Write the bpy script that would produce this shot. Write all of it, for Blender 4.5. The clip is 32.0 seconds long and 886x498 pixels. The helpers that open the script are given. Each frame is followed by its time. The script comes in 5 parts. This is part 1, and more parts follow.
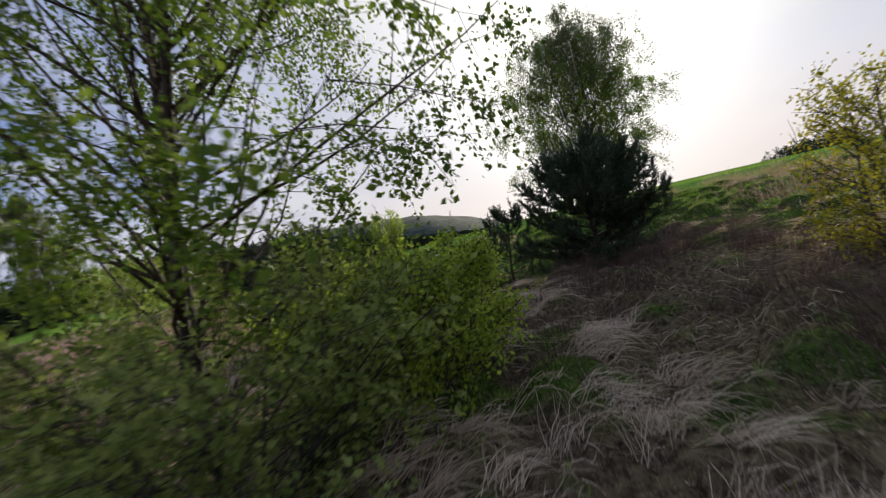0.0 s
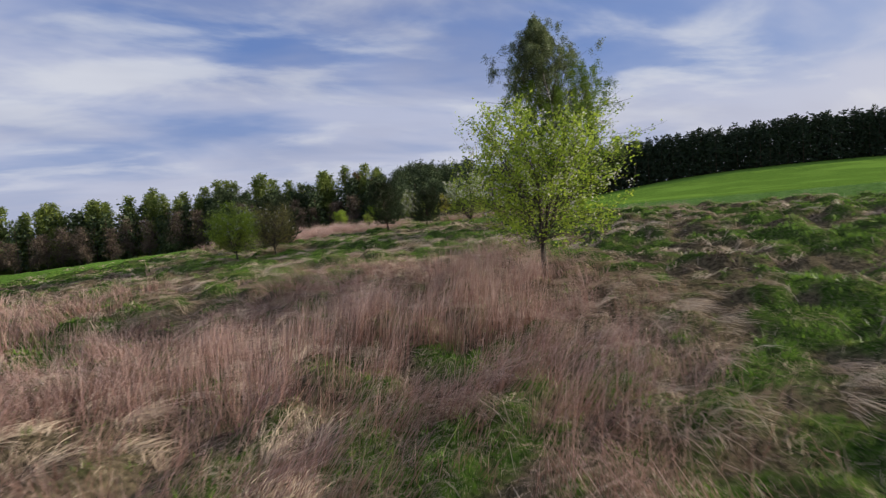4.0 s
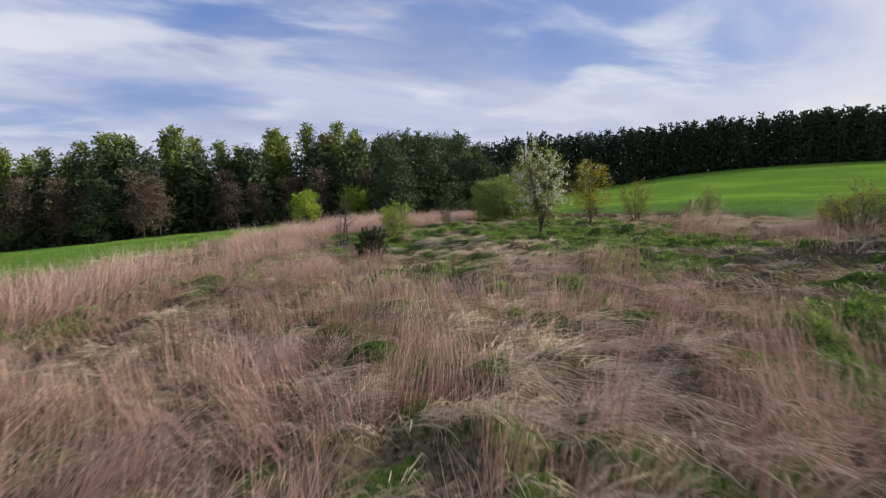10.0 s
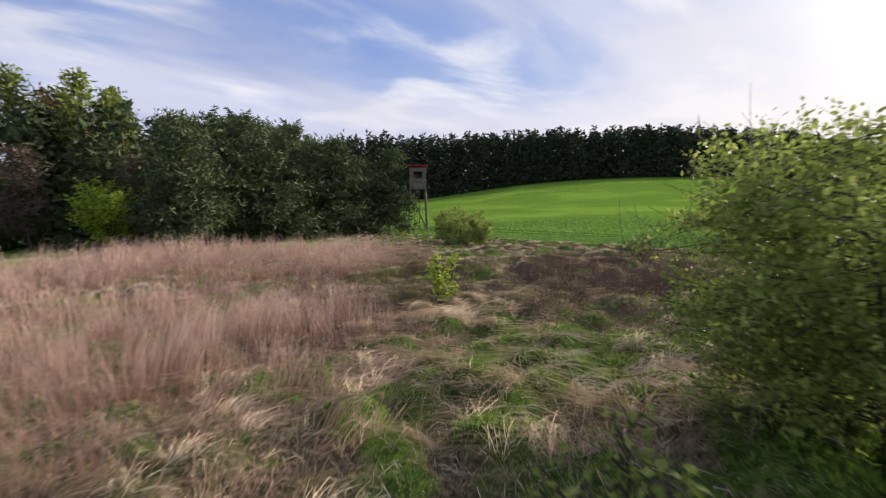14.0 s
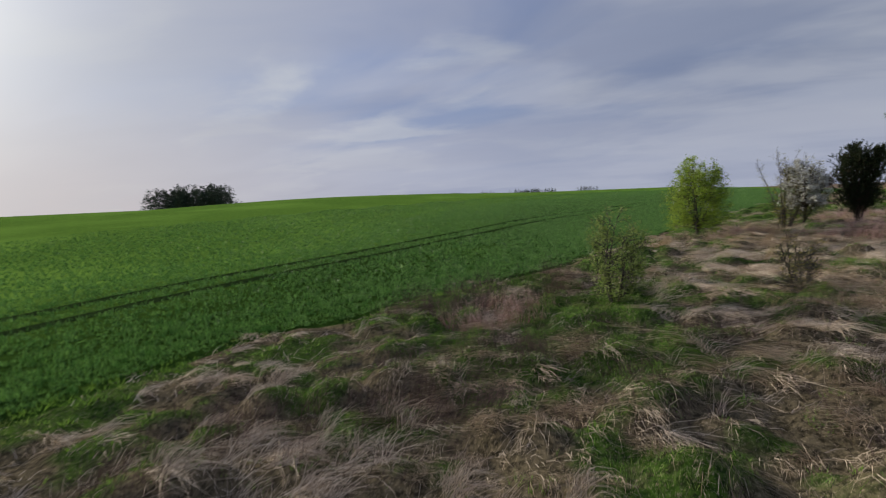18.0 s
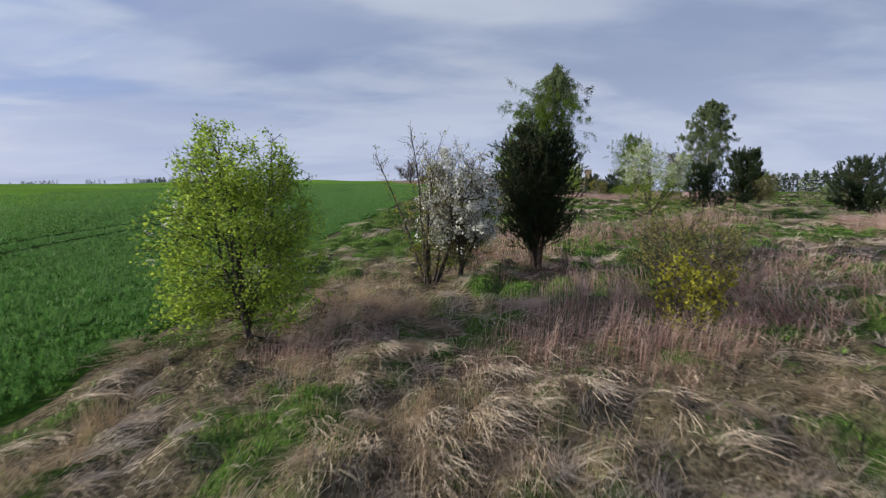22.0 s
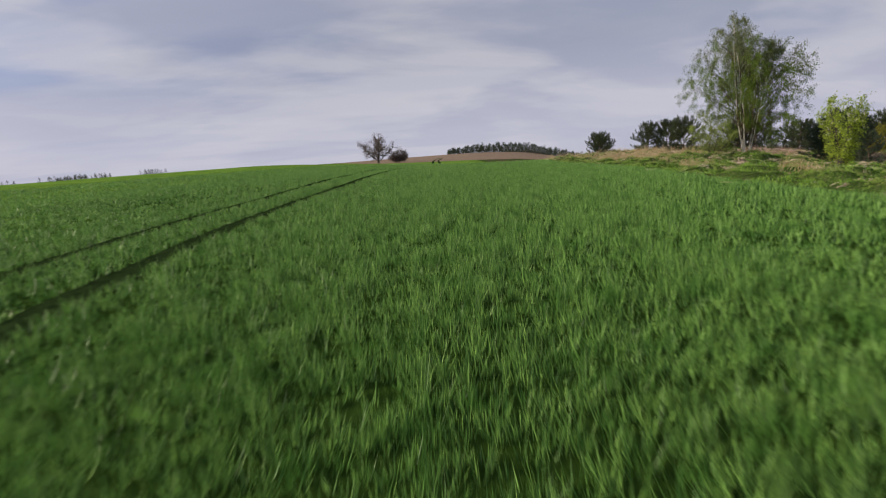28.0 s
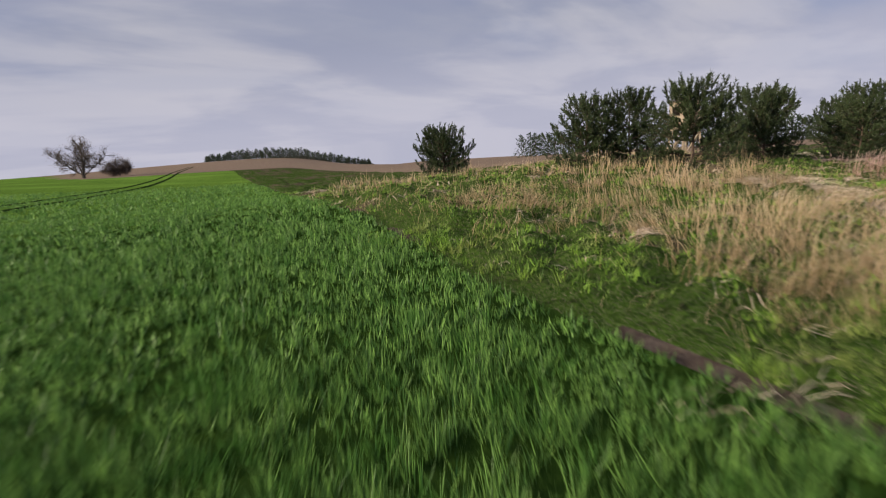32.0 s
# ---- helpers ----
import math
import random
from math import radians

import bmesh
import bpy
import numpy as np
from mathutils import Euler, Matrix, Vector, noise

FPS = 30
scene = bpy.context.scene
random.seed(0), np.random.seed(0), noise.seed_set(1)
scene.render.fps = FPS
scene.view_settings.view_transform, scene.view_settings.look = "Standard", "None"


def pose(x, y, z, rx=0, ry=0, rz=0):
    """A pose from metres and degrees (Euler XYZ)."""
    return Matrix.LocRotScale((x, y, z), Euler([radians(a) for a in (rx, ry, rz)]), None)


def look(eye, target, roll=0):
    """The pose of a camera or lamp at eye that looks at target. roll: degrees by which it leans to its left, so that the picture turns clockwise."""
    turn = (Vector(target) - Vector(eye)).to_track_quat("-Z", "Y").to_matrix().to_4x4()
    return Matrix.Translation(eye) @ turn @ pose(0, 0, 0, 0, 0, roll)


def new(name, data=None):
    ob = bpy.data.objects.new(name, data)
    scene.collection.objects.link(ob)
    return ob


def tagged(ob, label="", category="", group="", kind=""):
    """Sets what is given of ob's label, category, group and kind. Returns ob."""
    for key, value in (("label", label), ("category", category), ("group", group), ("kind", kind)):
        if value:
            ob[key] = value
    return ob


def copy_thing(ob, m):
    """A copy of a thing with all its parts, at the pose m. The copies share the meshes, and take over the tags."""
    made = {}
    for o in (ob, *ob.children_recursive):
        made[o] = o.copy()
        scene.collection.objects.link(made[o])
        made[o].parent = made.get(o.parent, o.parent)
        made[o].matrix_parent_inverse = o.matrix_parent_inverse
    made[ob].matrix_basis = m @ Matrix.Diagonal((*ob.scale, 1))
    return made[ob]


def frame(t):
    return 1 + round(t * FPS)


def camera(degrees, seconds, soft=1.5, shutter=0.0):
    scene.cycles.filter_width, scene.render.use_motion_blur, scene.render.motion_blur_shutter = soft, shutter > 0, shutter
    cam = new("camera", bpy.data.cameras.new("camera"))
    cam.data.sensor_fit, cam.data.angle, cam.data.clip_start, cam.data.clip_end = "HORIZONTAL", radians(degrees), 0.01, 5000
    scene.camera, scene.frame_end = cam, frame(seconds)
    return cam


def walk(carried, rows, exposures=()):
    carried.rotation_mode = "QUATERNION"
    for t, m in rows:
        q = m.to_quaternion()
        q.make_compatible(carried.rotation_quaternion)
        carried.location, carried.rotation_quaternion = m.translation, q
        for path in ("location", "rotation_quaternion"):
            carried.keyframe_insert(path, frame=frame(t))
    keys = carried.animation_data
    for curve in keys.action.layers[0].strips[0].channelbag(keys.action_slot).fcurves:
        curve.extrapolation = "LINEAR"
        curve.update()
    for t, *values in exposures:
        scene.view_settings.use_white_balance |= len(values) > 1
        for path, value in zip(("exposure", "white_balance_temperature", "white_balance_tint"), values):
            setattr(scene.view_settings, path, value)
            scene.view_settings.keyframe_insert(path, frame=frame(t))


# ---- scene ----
SKY_GAIN, SKY_STRENGTH, SUN_POWER = 0.10, 0.80, 5.0
EXPOSURES = [(0, 0.25, 6700, 8), (2.5, 0.25, 6700, 8), (4, 0.15, 6600, 8), (8, 0.3, 6450, 8), (9, 0.3, 6550, 8), (11.5, 0.5, 6800, 7), (13, 0.42, 6950, 6), (14, 0.62, 7000, 9), (14.5, 0.6, 7000, 9), (16.5, -0.45, 6500, 8), (17.2, -0.5, 6400, 8), (18, -0.22, 6350, 7), (20, 0.1, 6100, 5), (22, 0.22, 6050, 6), (23, 0.38, 6500, 5), (24, -0.05, 6100, 5), (25.5, 0.2, 6800, 9), (27, 0.2, 6950, 10), (32, 0.15, 6900, 12)]
cam = camera(81.41, 32.0, 1.2, 0.22)
PATH = [
    (0,0.00,0.00,0.00,89.88,12.86,-84.32), (0.25,1.39,-0.39,0.02,90.18,12.71,-81.47), (0.5,2.72,-0.72,0.04,90.53,12.09,-77.92),
    (0.75,3.94,-0.97,0.03,90.89,10.74,-73.29), (1,5.05,-1.11,0.02,91.02,9.18,-68.41), (1.25,6.06,-1.13,0.02,90.84,8.04,-64.03),
    (1.5,7.08,-1.02,0.07,90.51,7.31,-59.63), (1.75,8.18,-0.75,0.19,90.18,6.78,-54.69), (2,9.24,-0.35,0.33,89.74,6.39,-49.90),
    (2.25,10.18,0.15,0.43,89.11,6.10,-45.98), (2.5,11.06,0.78,0.51,88.42,5.94,-42.40), (2.75,11.98,1.55,0.58,87.82,6.01,-38.58),
    (3,12.82,2.51,0.72,87.14,6.47,-34.82), (3.25,13.49,3.65,0.93,86.32,7.16,-31.49), (3.5,14.15,4.84,1.08,85.66,7.18,-28.20),
    (3.75,14.97,5.97,1.03,85.39,5.98,-24.62), (4,15.78,7.15,0.91,85.35,4.54,-21.20), (4.25,16.41,8.51,0.84,85.38,3.90,-18.44),
    (4.5,16.90,9.94,0.82,85.44,3.91,-16.15), (4.75,17.34,11.33,0.83,85.45,4.16,-14.01), (5,17.72,12.70,0.85,85.41,4.51,-11.99),
    (5.25,18.01,14.08,0.88,85.33,4.85,-10.11), (5.5,18.24,15.49,0.91,85.24,5.06,-8.41), (5.75,18.40,16.91,0.93,85.14,5.17,-6.92),
    (6,18.51,18.36,0.96,85.04,5.28,-5.66), (6.25,18.58,19.85,0.99,84.94,5.35,-4.67), (6.5,18.63,21.41,1.01,84.87,5.36,-3.98),
    (6.75,18.67,23.10,1.00,84.82,5.29,-3.58), (7,18.71,24.82,0.98,84.78,5.13,-3.38), (7.25,18.76,26.50,0.97,84.72,4.86,-3.35),
    (7.5,18.81,28.19,1.00,84.56,4.42,-3.92), (7.75,18.87,29.95,1.09,84.28,3.77,-5.50), (8,18.97,31.68,1.18,84.05,3.18,-7.96),
    (8.25,19.18,33.30,1.24,83.98,2.89,-11.04), (8.5,19.44,34.89,1.29,83.96,2.71,-14.30), (8.75,19.70,36.54,1.34,83.88,2.41,-17.34),
    (9,19.98,38.17,1.38,83.77,2.13,-19.87), (9.25,20.29,39.69,1.41,83.66,2.03,-21.78), (9.5,20.66,41.18,1.41,83.57,1.97,-23.31),
    (9.75,21.07,42.72,1.39,83.53,1.81,-24.76), (10,21.54,44.26,1.34,83.52,1.63,-26.10), (10.25,22.06,45.78,1.29,83.53,1.53,-27.26),
    (10.5,22.63,47.32,1.25,83.52,1.44,-28.33), (10.75,23.23,48.95,1.24,83.48,1.29,-29.42), (11,23.85,50.55,1.24,83.47,1.03,-30.44),
    (11.25,24.44,52.02,1.27,83.53,0.70,-31.31), (11.5,25.04,53.45,1.32,83.60,0.46,-32.11), (11.75,25.66,54.96,1.41,83.60,0.46,-32.91),
    (12,26.27,56.46,1.52,83.57,0.46,-33.65), (12.25,26.84,57.89,1.63,83.57,0.24,-34.25), (12.5,27.46,59.34,1.71,83.60,0.03,-34.81),
    (12.75,28.21,60.94,1.76,83.58,0.03,-35.42), (13,29.06,62.63,1.75,83.56,0.17,-35.98), (13.25,29.84,64.19,1.70,83.57,0.29,-36.56),
    (13.5,30.50,65.55,1.62,83.63,0.26,-37.94), (13.75,31.16,66.85,1.50,83.74,0.10,-40.93), (14,32.02,68.26,1.37,83.88,0.24,-45.51),
    (14.25,33.02,69.61,1.23,83.92,1.00,-51.40), (14.5,34.20,71.03,1.11,83.80,1.98,-58.10), (14.75,35.53,72.60,1.02,83.56,2.67,-65.15),
    (15,36.88,74.08,0.94,83.28,3.03,-72.43), (15.25,38.21,75.34,0.87,83.03,3.12,-79.91), (15.5,39.50,76.35,0.79,82.88,3.03,-87.52),
    (15.75,40.76,77.10,0.72,82.94,2.98,-95.25), (16,42.05,77.69,0.65,83.20,2.99,-103.05), (16.25,43.32,78.08,0.59,83.61,3.12,-110.91),
    (16.5,44.55,78.19,0.55,84.07,3.35,-118.79), (16.75,45.67,77.98,0.55,84.46,3.67,-126.58), (17,46.56,77.66,0.62,84.67,3.75,-133.70),
    (17.25,47.14,77.42,0.78,84.71,3.46,-139.74), (17.5,47.60,77.14,1.00,84.62,3.03,-145.44), (17.75,48.10,76.69,1.26,84.46,2.73,-151.53),
    (18,48.59,76.13,1.53,84.23,2.53,-157.52), (18.25,48.98,75.55,1.75,83.99,2.40,-162.80), (18.5,49.28,74.89,1.96,83.76,2.32,-167.64),
    (18.75,49.51,74.11,2.15,83.52,2.35,-172.40), (19,49.66,73.26,2.32,83.31,2.50,-176.83), (19.25,49.73,72.42,2.44,83.09,2.69,179.33),
    (19.5,49.71,71.54,2.49,82.89,2.85,175.91), (19.75,49.58,70.59,2.50,82.73,2.90,172.76), (20,49.40,69.62,2.47,82.62,2.81,170.14),
    (20.25,49.20,68.70,2.41,82.53,2.62,168.28), (20.5,48.93,67.73,2.34,82.43,2.41,166.95), (20.75,48.54,66.61,2.26,82.28,2.27,165.87),
    (21,48.09,65.43,2.19,82.13,2.14,165.03), (21.25,47.63,64.25,2.12,82.04,1.96,164.49), (21.5,47.15,62.98,2.05,81.99,1.79,164.20),
    (21.75,46.62,61.54,1.96,81.95,1.66,164.09), (22,46.09,60.06,1.89,81.90,1.36,164.18), (22.25,45.61,58.69,1.86,81.83,0.72,164.59),
    (22.5,45.21,57.33,1.86,81.73,-0.16,165.71), (22.75,44.92,55.88,1.86,81.58,-1.04,167.83), (23,44.81,54.30,1.86,81.34,-1.67,170.53),
    (23.25,44.96,52.58,1.84,81.02,-1.88,173.40), (23.5,45.27,50.79,1.79,80.73,-1.93,176.99), (23.75,45.61,49.00,1.70,80.54,-2.05,-178.42),
    (24,45.93,47.21,1.59,80.42,-2.10,-174.50), (24.25,46.23,45.42,1.50,80.36,-1.84,-172.81), (24.5,46.54,43.58,1.43,80.38,-1.18,-172.57),
    (24.75,46.90,41.69,1.38,80.46,-0.14,-172.70), (25,47.20,39.77,1.33,80.54,1.02,-173.30), (25.25,47.35,37.84,1.26,80.55,2.01,-174.70),
    (25.5,47.41,35.93,1.19,80.49,2.79,-177.05), (25.75,47.46,34.02,1.11,80.38,3.37,179.68), (26,47.47,32.13,1.07,80.22,3.86,176.02),
    (26.25,47.41,30.28,1.05,79.99,4.33,172.54), (26.5,47.26,28.46,1.08,79.75,4.72,169.45), (26.75,47.01,26.64,1.12,79.55,4.95,166.87),
    (27,46.68,24.82,1.17,79.42,5.03,164.73), (27.25,46.26,23.02,1.23,79.34,4.99,162.93), (27.5,45.77,21.23,1.29,79.29,4.87,161.36),
    (27.75,45.20,19.45,1.35,79.25,4.71,159.92), (28,44.55,17.67,1.41,79.22,4.54,158.50), (28.25,43.84,15.89,1.46,79.17,4.39,156.99),
    (28.5,43.04,14.07,1.51,79.08,4.29,155.30), (28.75,42.14,12.18,1.54,78.94,4.26,153.36), (29,41.17,10.31,1.54,78.78,4.26,151.34),
    (29.25,40.18,8.57,1.50,78.66,4.27,149.37), (29.5,39.19,6.88,1.43,78.57,4.24,147.44), (29.75,38.22,5.16,1.36,78.50,4.14,145.52),
    (30,37.23,3.47,1.28,78.44,3.98,143.77), (30.25,36.19,1.86,1.22,78.38,3.79,142.36), (30.5,35.08,0.29,1.15,78.31,3.67,141.11),
    (30.75,33.89,-1.33,1.10,78.23,3.68,139.84), (31,32.71,-2.94,1.10,78.13,3.75,138.62), (31.25,31.61,-4.47,1.19,78.01,3.78,137.53),
    (31.5,30.48,-5.98,1.31,77.90,3.91,136.47), (31.75,29.18,-7.55,1.41,77.81,4.28,135.31), (32,27.77,-9.15,1.48,77.73,4.80,134.07),
]
walk(cam, [(r[0], pose(*r[1:])) for r in PATH], EXPOSURES)
SUN_YAW, SUN_ELEV = -103.0, 19.0

# ---------------------------------------------------------------- sky and sun
world = bpy.data.worlds.new("sky")
scene.world = world
world.use_nodes = True
wn, wl = world.node_tree.nodes, world.node_tree.links
wn.clear()


def wmath(op, a, b=None, clamp=False):
    n = wn.new("ShaderNodeMath")
    n.operation, n.use_clamp = op, clamp
    for i, v in enumerate((a, b)):
        if v is None:
            continue
        if isinstance(v, (int, float)):
            n.inputs[i].default_value = v
        else:
            wl.new(v, n.inputs[i])
    return n.outputs[0]


def wmix(fac, a, b):
    n = wn.new("ShaderNodeMix")
    n.data_type = "RGBA"
    for sock, v in ((n.inputs[0], fac), (n.inputs[6], a), (n.inputs[7], b)):
        if isinstance(v, (int, float)):
            sock.default_value = v
        elif isinstance(v, tuple):
            sock.default_value = (*v, 1)
        else:
            wl.new(v, sock)
    return n.outputs[2]


def wnoise(vec, scale, detail, rough, dist=0.0):
    n = wn.new("ShaderNodeTexNoise")
    n.inputs["Scale"].default_value, n.inputs["Detail"].default_value = scale, detail
    n.inputs["Roughness"].default_value, n.inputs["Distortion"].default_value = rough, dist
    wl.new(vec, n.inputs["Vector"])
    return n.outputs["Fac"]


sky = wn.new("ShaderNodeTexSky")
sky.sky_type, sky.sun_disc = "NISHITA", False
sky.sun_elevation, sky.sun_rotation = radians(SUN_ELEV), radians(-SUN_YAW)
sky.air_density, sky.dust_density, sky.ozone_density = 1.0, 1.2, 2.0
tc = wn.new("ShaderNodeTexCoord")
sep = wn.new("ShaderNodeSeparateXYZ")
wl.new(tc.outputs["Generated"], sep.inputs[0])
up = wmath("MAXIMUM", sep.outputs[2], 0.0)
den = wmath("ADD", up, 0.16)
com = wn.new("ShaderNodeCombineXYZ")
wl.new(wmath("DIVIDE", sep.outputs[0], den), com.inputs[0])
wl.new(wmath("DIVIDE", sep.outputs[1], den), com.inputs[1])


def sheet(angle, sx, sy, shift):
    m = wn.new("ShaderNodeMapping")
    m.inputs["Rotation"].default_value = (0, 0, radians(angle))
    m.inputs["Scale"].default_value = (sx, sy, 1)
    m.inputs["Location"].default_value = (shift, shift * 0.7, 0)
    wl.new(com.outputs[0], m.inputs["Vector"])
    return m.outputs[0]


def wrange(v, lo, hi):
    n = wn.new("ShaderNodeMapRange")
    n.interpolation_type = "SMOOTHSTEP"
    n.inputs[1].default_value, n.inputs[2].default_value = lo, hi
    wl.new(v, n.inputs[0])
    return n.outputs[0]


veil = wrange(wnoise(sheet(25, 0.6, 1.1, 3.1), 0.9, 5, 0.5, 0.5), 0.36, 0.60)
puffs = wrange(wnoise(sheet(40, 0.8, 1.2, 7.7), 1.3, 6, 0.52, 0.35), 0.48, 0.66)
grey = wrange(wnoise(sheet(15, 0.5, 1.0, 1.3), 1.3, 4, 0.5, 0.3), 0.40, 0.66)
# sunlit haze round the sun behind thin cloud
sx, sy, sz = (-math.sin(radians(SUN_YAW)) * math.cos(radians(SUN_ELEV)), math.cos(radians(SUN_YAW)) * math.cos(radians(SUN_ELEV)), math.sin(radians(SUN_ELEV)))
dot = wn.new("ShaderNodeVectorMath")
dot.operation = "DOT_PRODUCT"
nrm = wn.new("ShaderNodeVectorMath")
nrm.operation = "NORMALIZE"
wl.new(tc.outputs["Generated"], nrm.inputs[0])
wl.new(nrm.outputs[0], dot.inputs[0])
dot.inputs[1].default_value = (sx, sy, sz)
near_sun = wmath("MAXIMUM", dot.outputs["Value"], 0.0)
glow_wide = wmath("POWER", near_sun, 5.0)
glow_tight = wmath("POWER", near_sun, 32.0)
low = wmath("SUBTRACT", 1.0, wrange(sep.outputs[2], 0.0, 0.22))

skycol = wn.new("ShaderNodeMix")
skycol.data_type, skycol.blend_type = "RGBA", "MULTIPLY"
skycol.inputs[0].default_value = 1.0
wl.new(sky.outputs[0], skycol.inputs[6])
skycol.inputs[7].default_value = (SKY_GAIN * 1.0, SKY_GAIN * 0.98, SKY_GAIN * 1.06, 1)
blue = wmix(0.65, skycol.outputs[2], (0.17, 0.29, 0.70))
c1 = wmix(wmath("MULTIPLY", veil, 0.80), blue, (0.60, 0.63, 0.80))
c2 = wmix(wmath("MULTIPLY", puffs, 0.70), c1, (0.78, 0.80, 0.88))
c3 = wmix(wmath("MULTIPLY", grey, 0.45), c2, (0.40, 0.43, 0.60))
# a closed grey sheet covers the south-west
away = wn.new("ShaderNodeVectorMath")
away.operation = "DOT_PRODUCT"
wl.new(nrm.outputs[0], away.inputs[0])
away.inputs[1].default_value = (-0.64, -0.77, 0)
sheet_grey = wmix(wrange(wnoise(sheet(70, 0.7, 1.2, 5.2), 1.0, 5, 0.5, 0.3), 0.40, 0.62), (0.30, 0.345, 0.49), (0.53, 0.552, 0.645))
c3 = wmix(wmath("MULTIPLY", wrange(away.outputs["Value"], 0.25, 0.95), 0.85), c3, sheet_grey)
c4 = wmix(wmath("MULTIPLY", low, 0.62), c3, (0.62, 0.64, 0.80))
c5 = wmix(wmath("MULTIPLY", glow_wide, 0.85), c4, (0.86, 0.85, 0.88))
c6 = wmix(wmath("MULTIPLY", wmath("MULTIPLY", glow_wide, low), 0.8), c5, (0.95, 0.80, 0.74))
c7 = wmix(wmath("MULTIPLY", glow_tight, 0.9), c6, (1.9, 1.85, 1.8))
below = wrange(sep.outputs[2], -0.16, -0.07)
c8 = wmix(below, (0.10, 0.12, 0.08), c7)
bg = wn.new("ShaderNodeBackground")
bg.inputs["Strength"].default_value = SKY_STRENGTH
wl.new(c8, bg.inputs["Color"])
wout = wn.new("ShaderNodeOutputWorld")
wl.new(bg.outputs[0], wout.inputs[0])

sun = new("sun", bpy.data.lights.new("sun", "SUN"))
sun.data.energy, sun.data.angle, sun.data.color = SUN_POWER, radians(2.0), (1.0, 0.90, 0.76)
sun.matrix_world = look((sx * 100, sy * 100, sz * 100), (0, 0, 0))


# ---------------------------------------------------------------- materials
def material(name, base, rough=0.8, spec=0.25):
    m = bpy.data.materials.new(name)
    m.use_nodes = True
    b = m.node_tree.nodes["Principled BSDF"]
    b.inputs["Base Color"].default_value = (*base, 1)
    b.inputs["Roughness"].default_value = rough
    b.inputs["Specular IOR Level"].default_value = spec
    return m


class Nodes:
    """Short ways to wire one material."""

    def __init__(self, m):
        self.m, self.t = m, m.node_tree
        self.bsdf = self.t.nodes["Principled BSDF"]

    def put(self, sock, v):
        if isinstance(v, (int, float)):
            sock.default_value = v
        elif isinstance(v, tuple):
            sock.default_value = (*v, 1) if len(v) == 3 else v
        else:
            self.t.links.new(v, sock)

    def node(self, kind):
        return self.t.nodes.new(kind)

    def position(self):
        return self.node("ShaderNodeNewGeometry").outputs["Position"]

    def local(self):
        return self.node("ShaderNodeTexCoord").outputs["Object"]

    def island(self):
        return self.node("ShaderNodeNewGeometry").outputs["Random Per Island"]

    def noise(self, scale, detail=4, rough=0.55, vec=None, dist=0.0):
        n = self.node("ShaderNodeTexNoise")
        n.inputs["Scale"].default_value, n.inputs["Detail"].default_value = scale, detail
        n.inputs["Roughness"].default_value, n.inputs["Distortion"].default_value = rough, dist
        self.put(n.inputs["Vector"], vec or self.position())
        return n.outputs["Fac"]

    def span(self, v, lo, hi, a=0.0, b=1.0):
        n = self.node("ShaderNodeMapRange")
        n.interpolation_type = "SMOOTHSTEP"
        for i, q in enumerate((v, lo, hi, a, b)):
            self.put(n.inputs[i], q)
        return n.outputs[0]

    def math(self, op, a, b=0.0):
        n = self.node("ShaderNodeMath")
        n.operation = op
        self.put(n.inputs[0], a)
        self.put(n.inputs[1], b)
        return n.outputs[0]

    def mix(self, fac, a, b):
        n = self.node("ShaderNodeMix")
        n.data_type = "RGBA"
        self.put(n.inputs[0], fac)
        self.put(n.inputs[6], a)
        self.put(n.inputs[7], b)
        return n.outputs[2]

    def color(self, v):
        self.put(self.bsdf.inputs["Base Color"], v)

    def bump(self, h, strength, distance):
        n = self.node("ShaderNodeBump")
        n.inputs["Strength"].default_value, n.inputs["Distance"].default_value = strength, distance
        self.put(n.inputs["Height"], h)
        self.t.links.new(n.outputs[0], self.bsdf.inputs["Normal"])


def leafy(name, dark, light, translucent=0.35, rough=0.55, patch=0.0, patch_colour=None, spec=0.3):
    """Leaves and blades: a spread of colours from piece to piece, with light coming through them."""
    m = material(name, light, rough, spec)
    n = Nodes(m)
    c = n.mix(n.island(), dark, light)
    if patch:
        c = n.mix(n.math("MULTIPLY", n.span(n.noise(patch, 3), 0.48, 0.66), 0.8), c, patch_colour)
    n.color(c)
    tr = n.node("ShaderNodeBsdfTranslucent")
    n.put(tr.inputs["Color"], c)
    mx = n.node("ShaderNodeMixShader")
    mx.inputs[0].default_value = translucent
    out = m.node_tree.nodes["Material Output"]
    m.node_tree.links.new(n.bsdf.outputs[0], mx.inputs[1])
    m.node_tree.links.new(tr.outputs[0], mx.inputs[2])
    m.node_tree.links.new(mx.outputs[0], out.inputs[0])
    return m


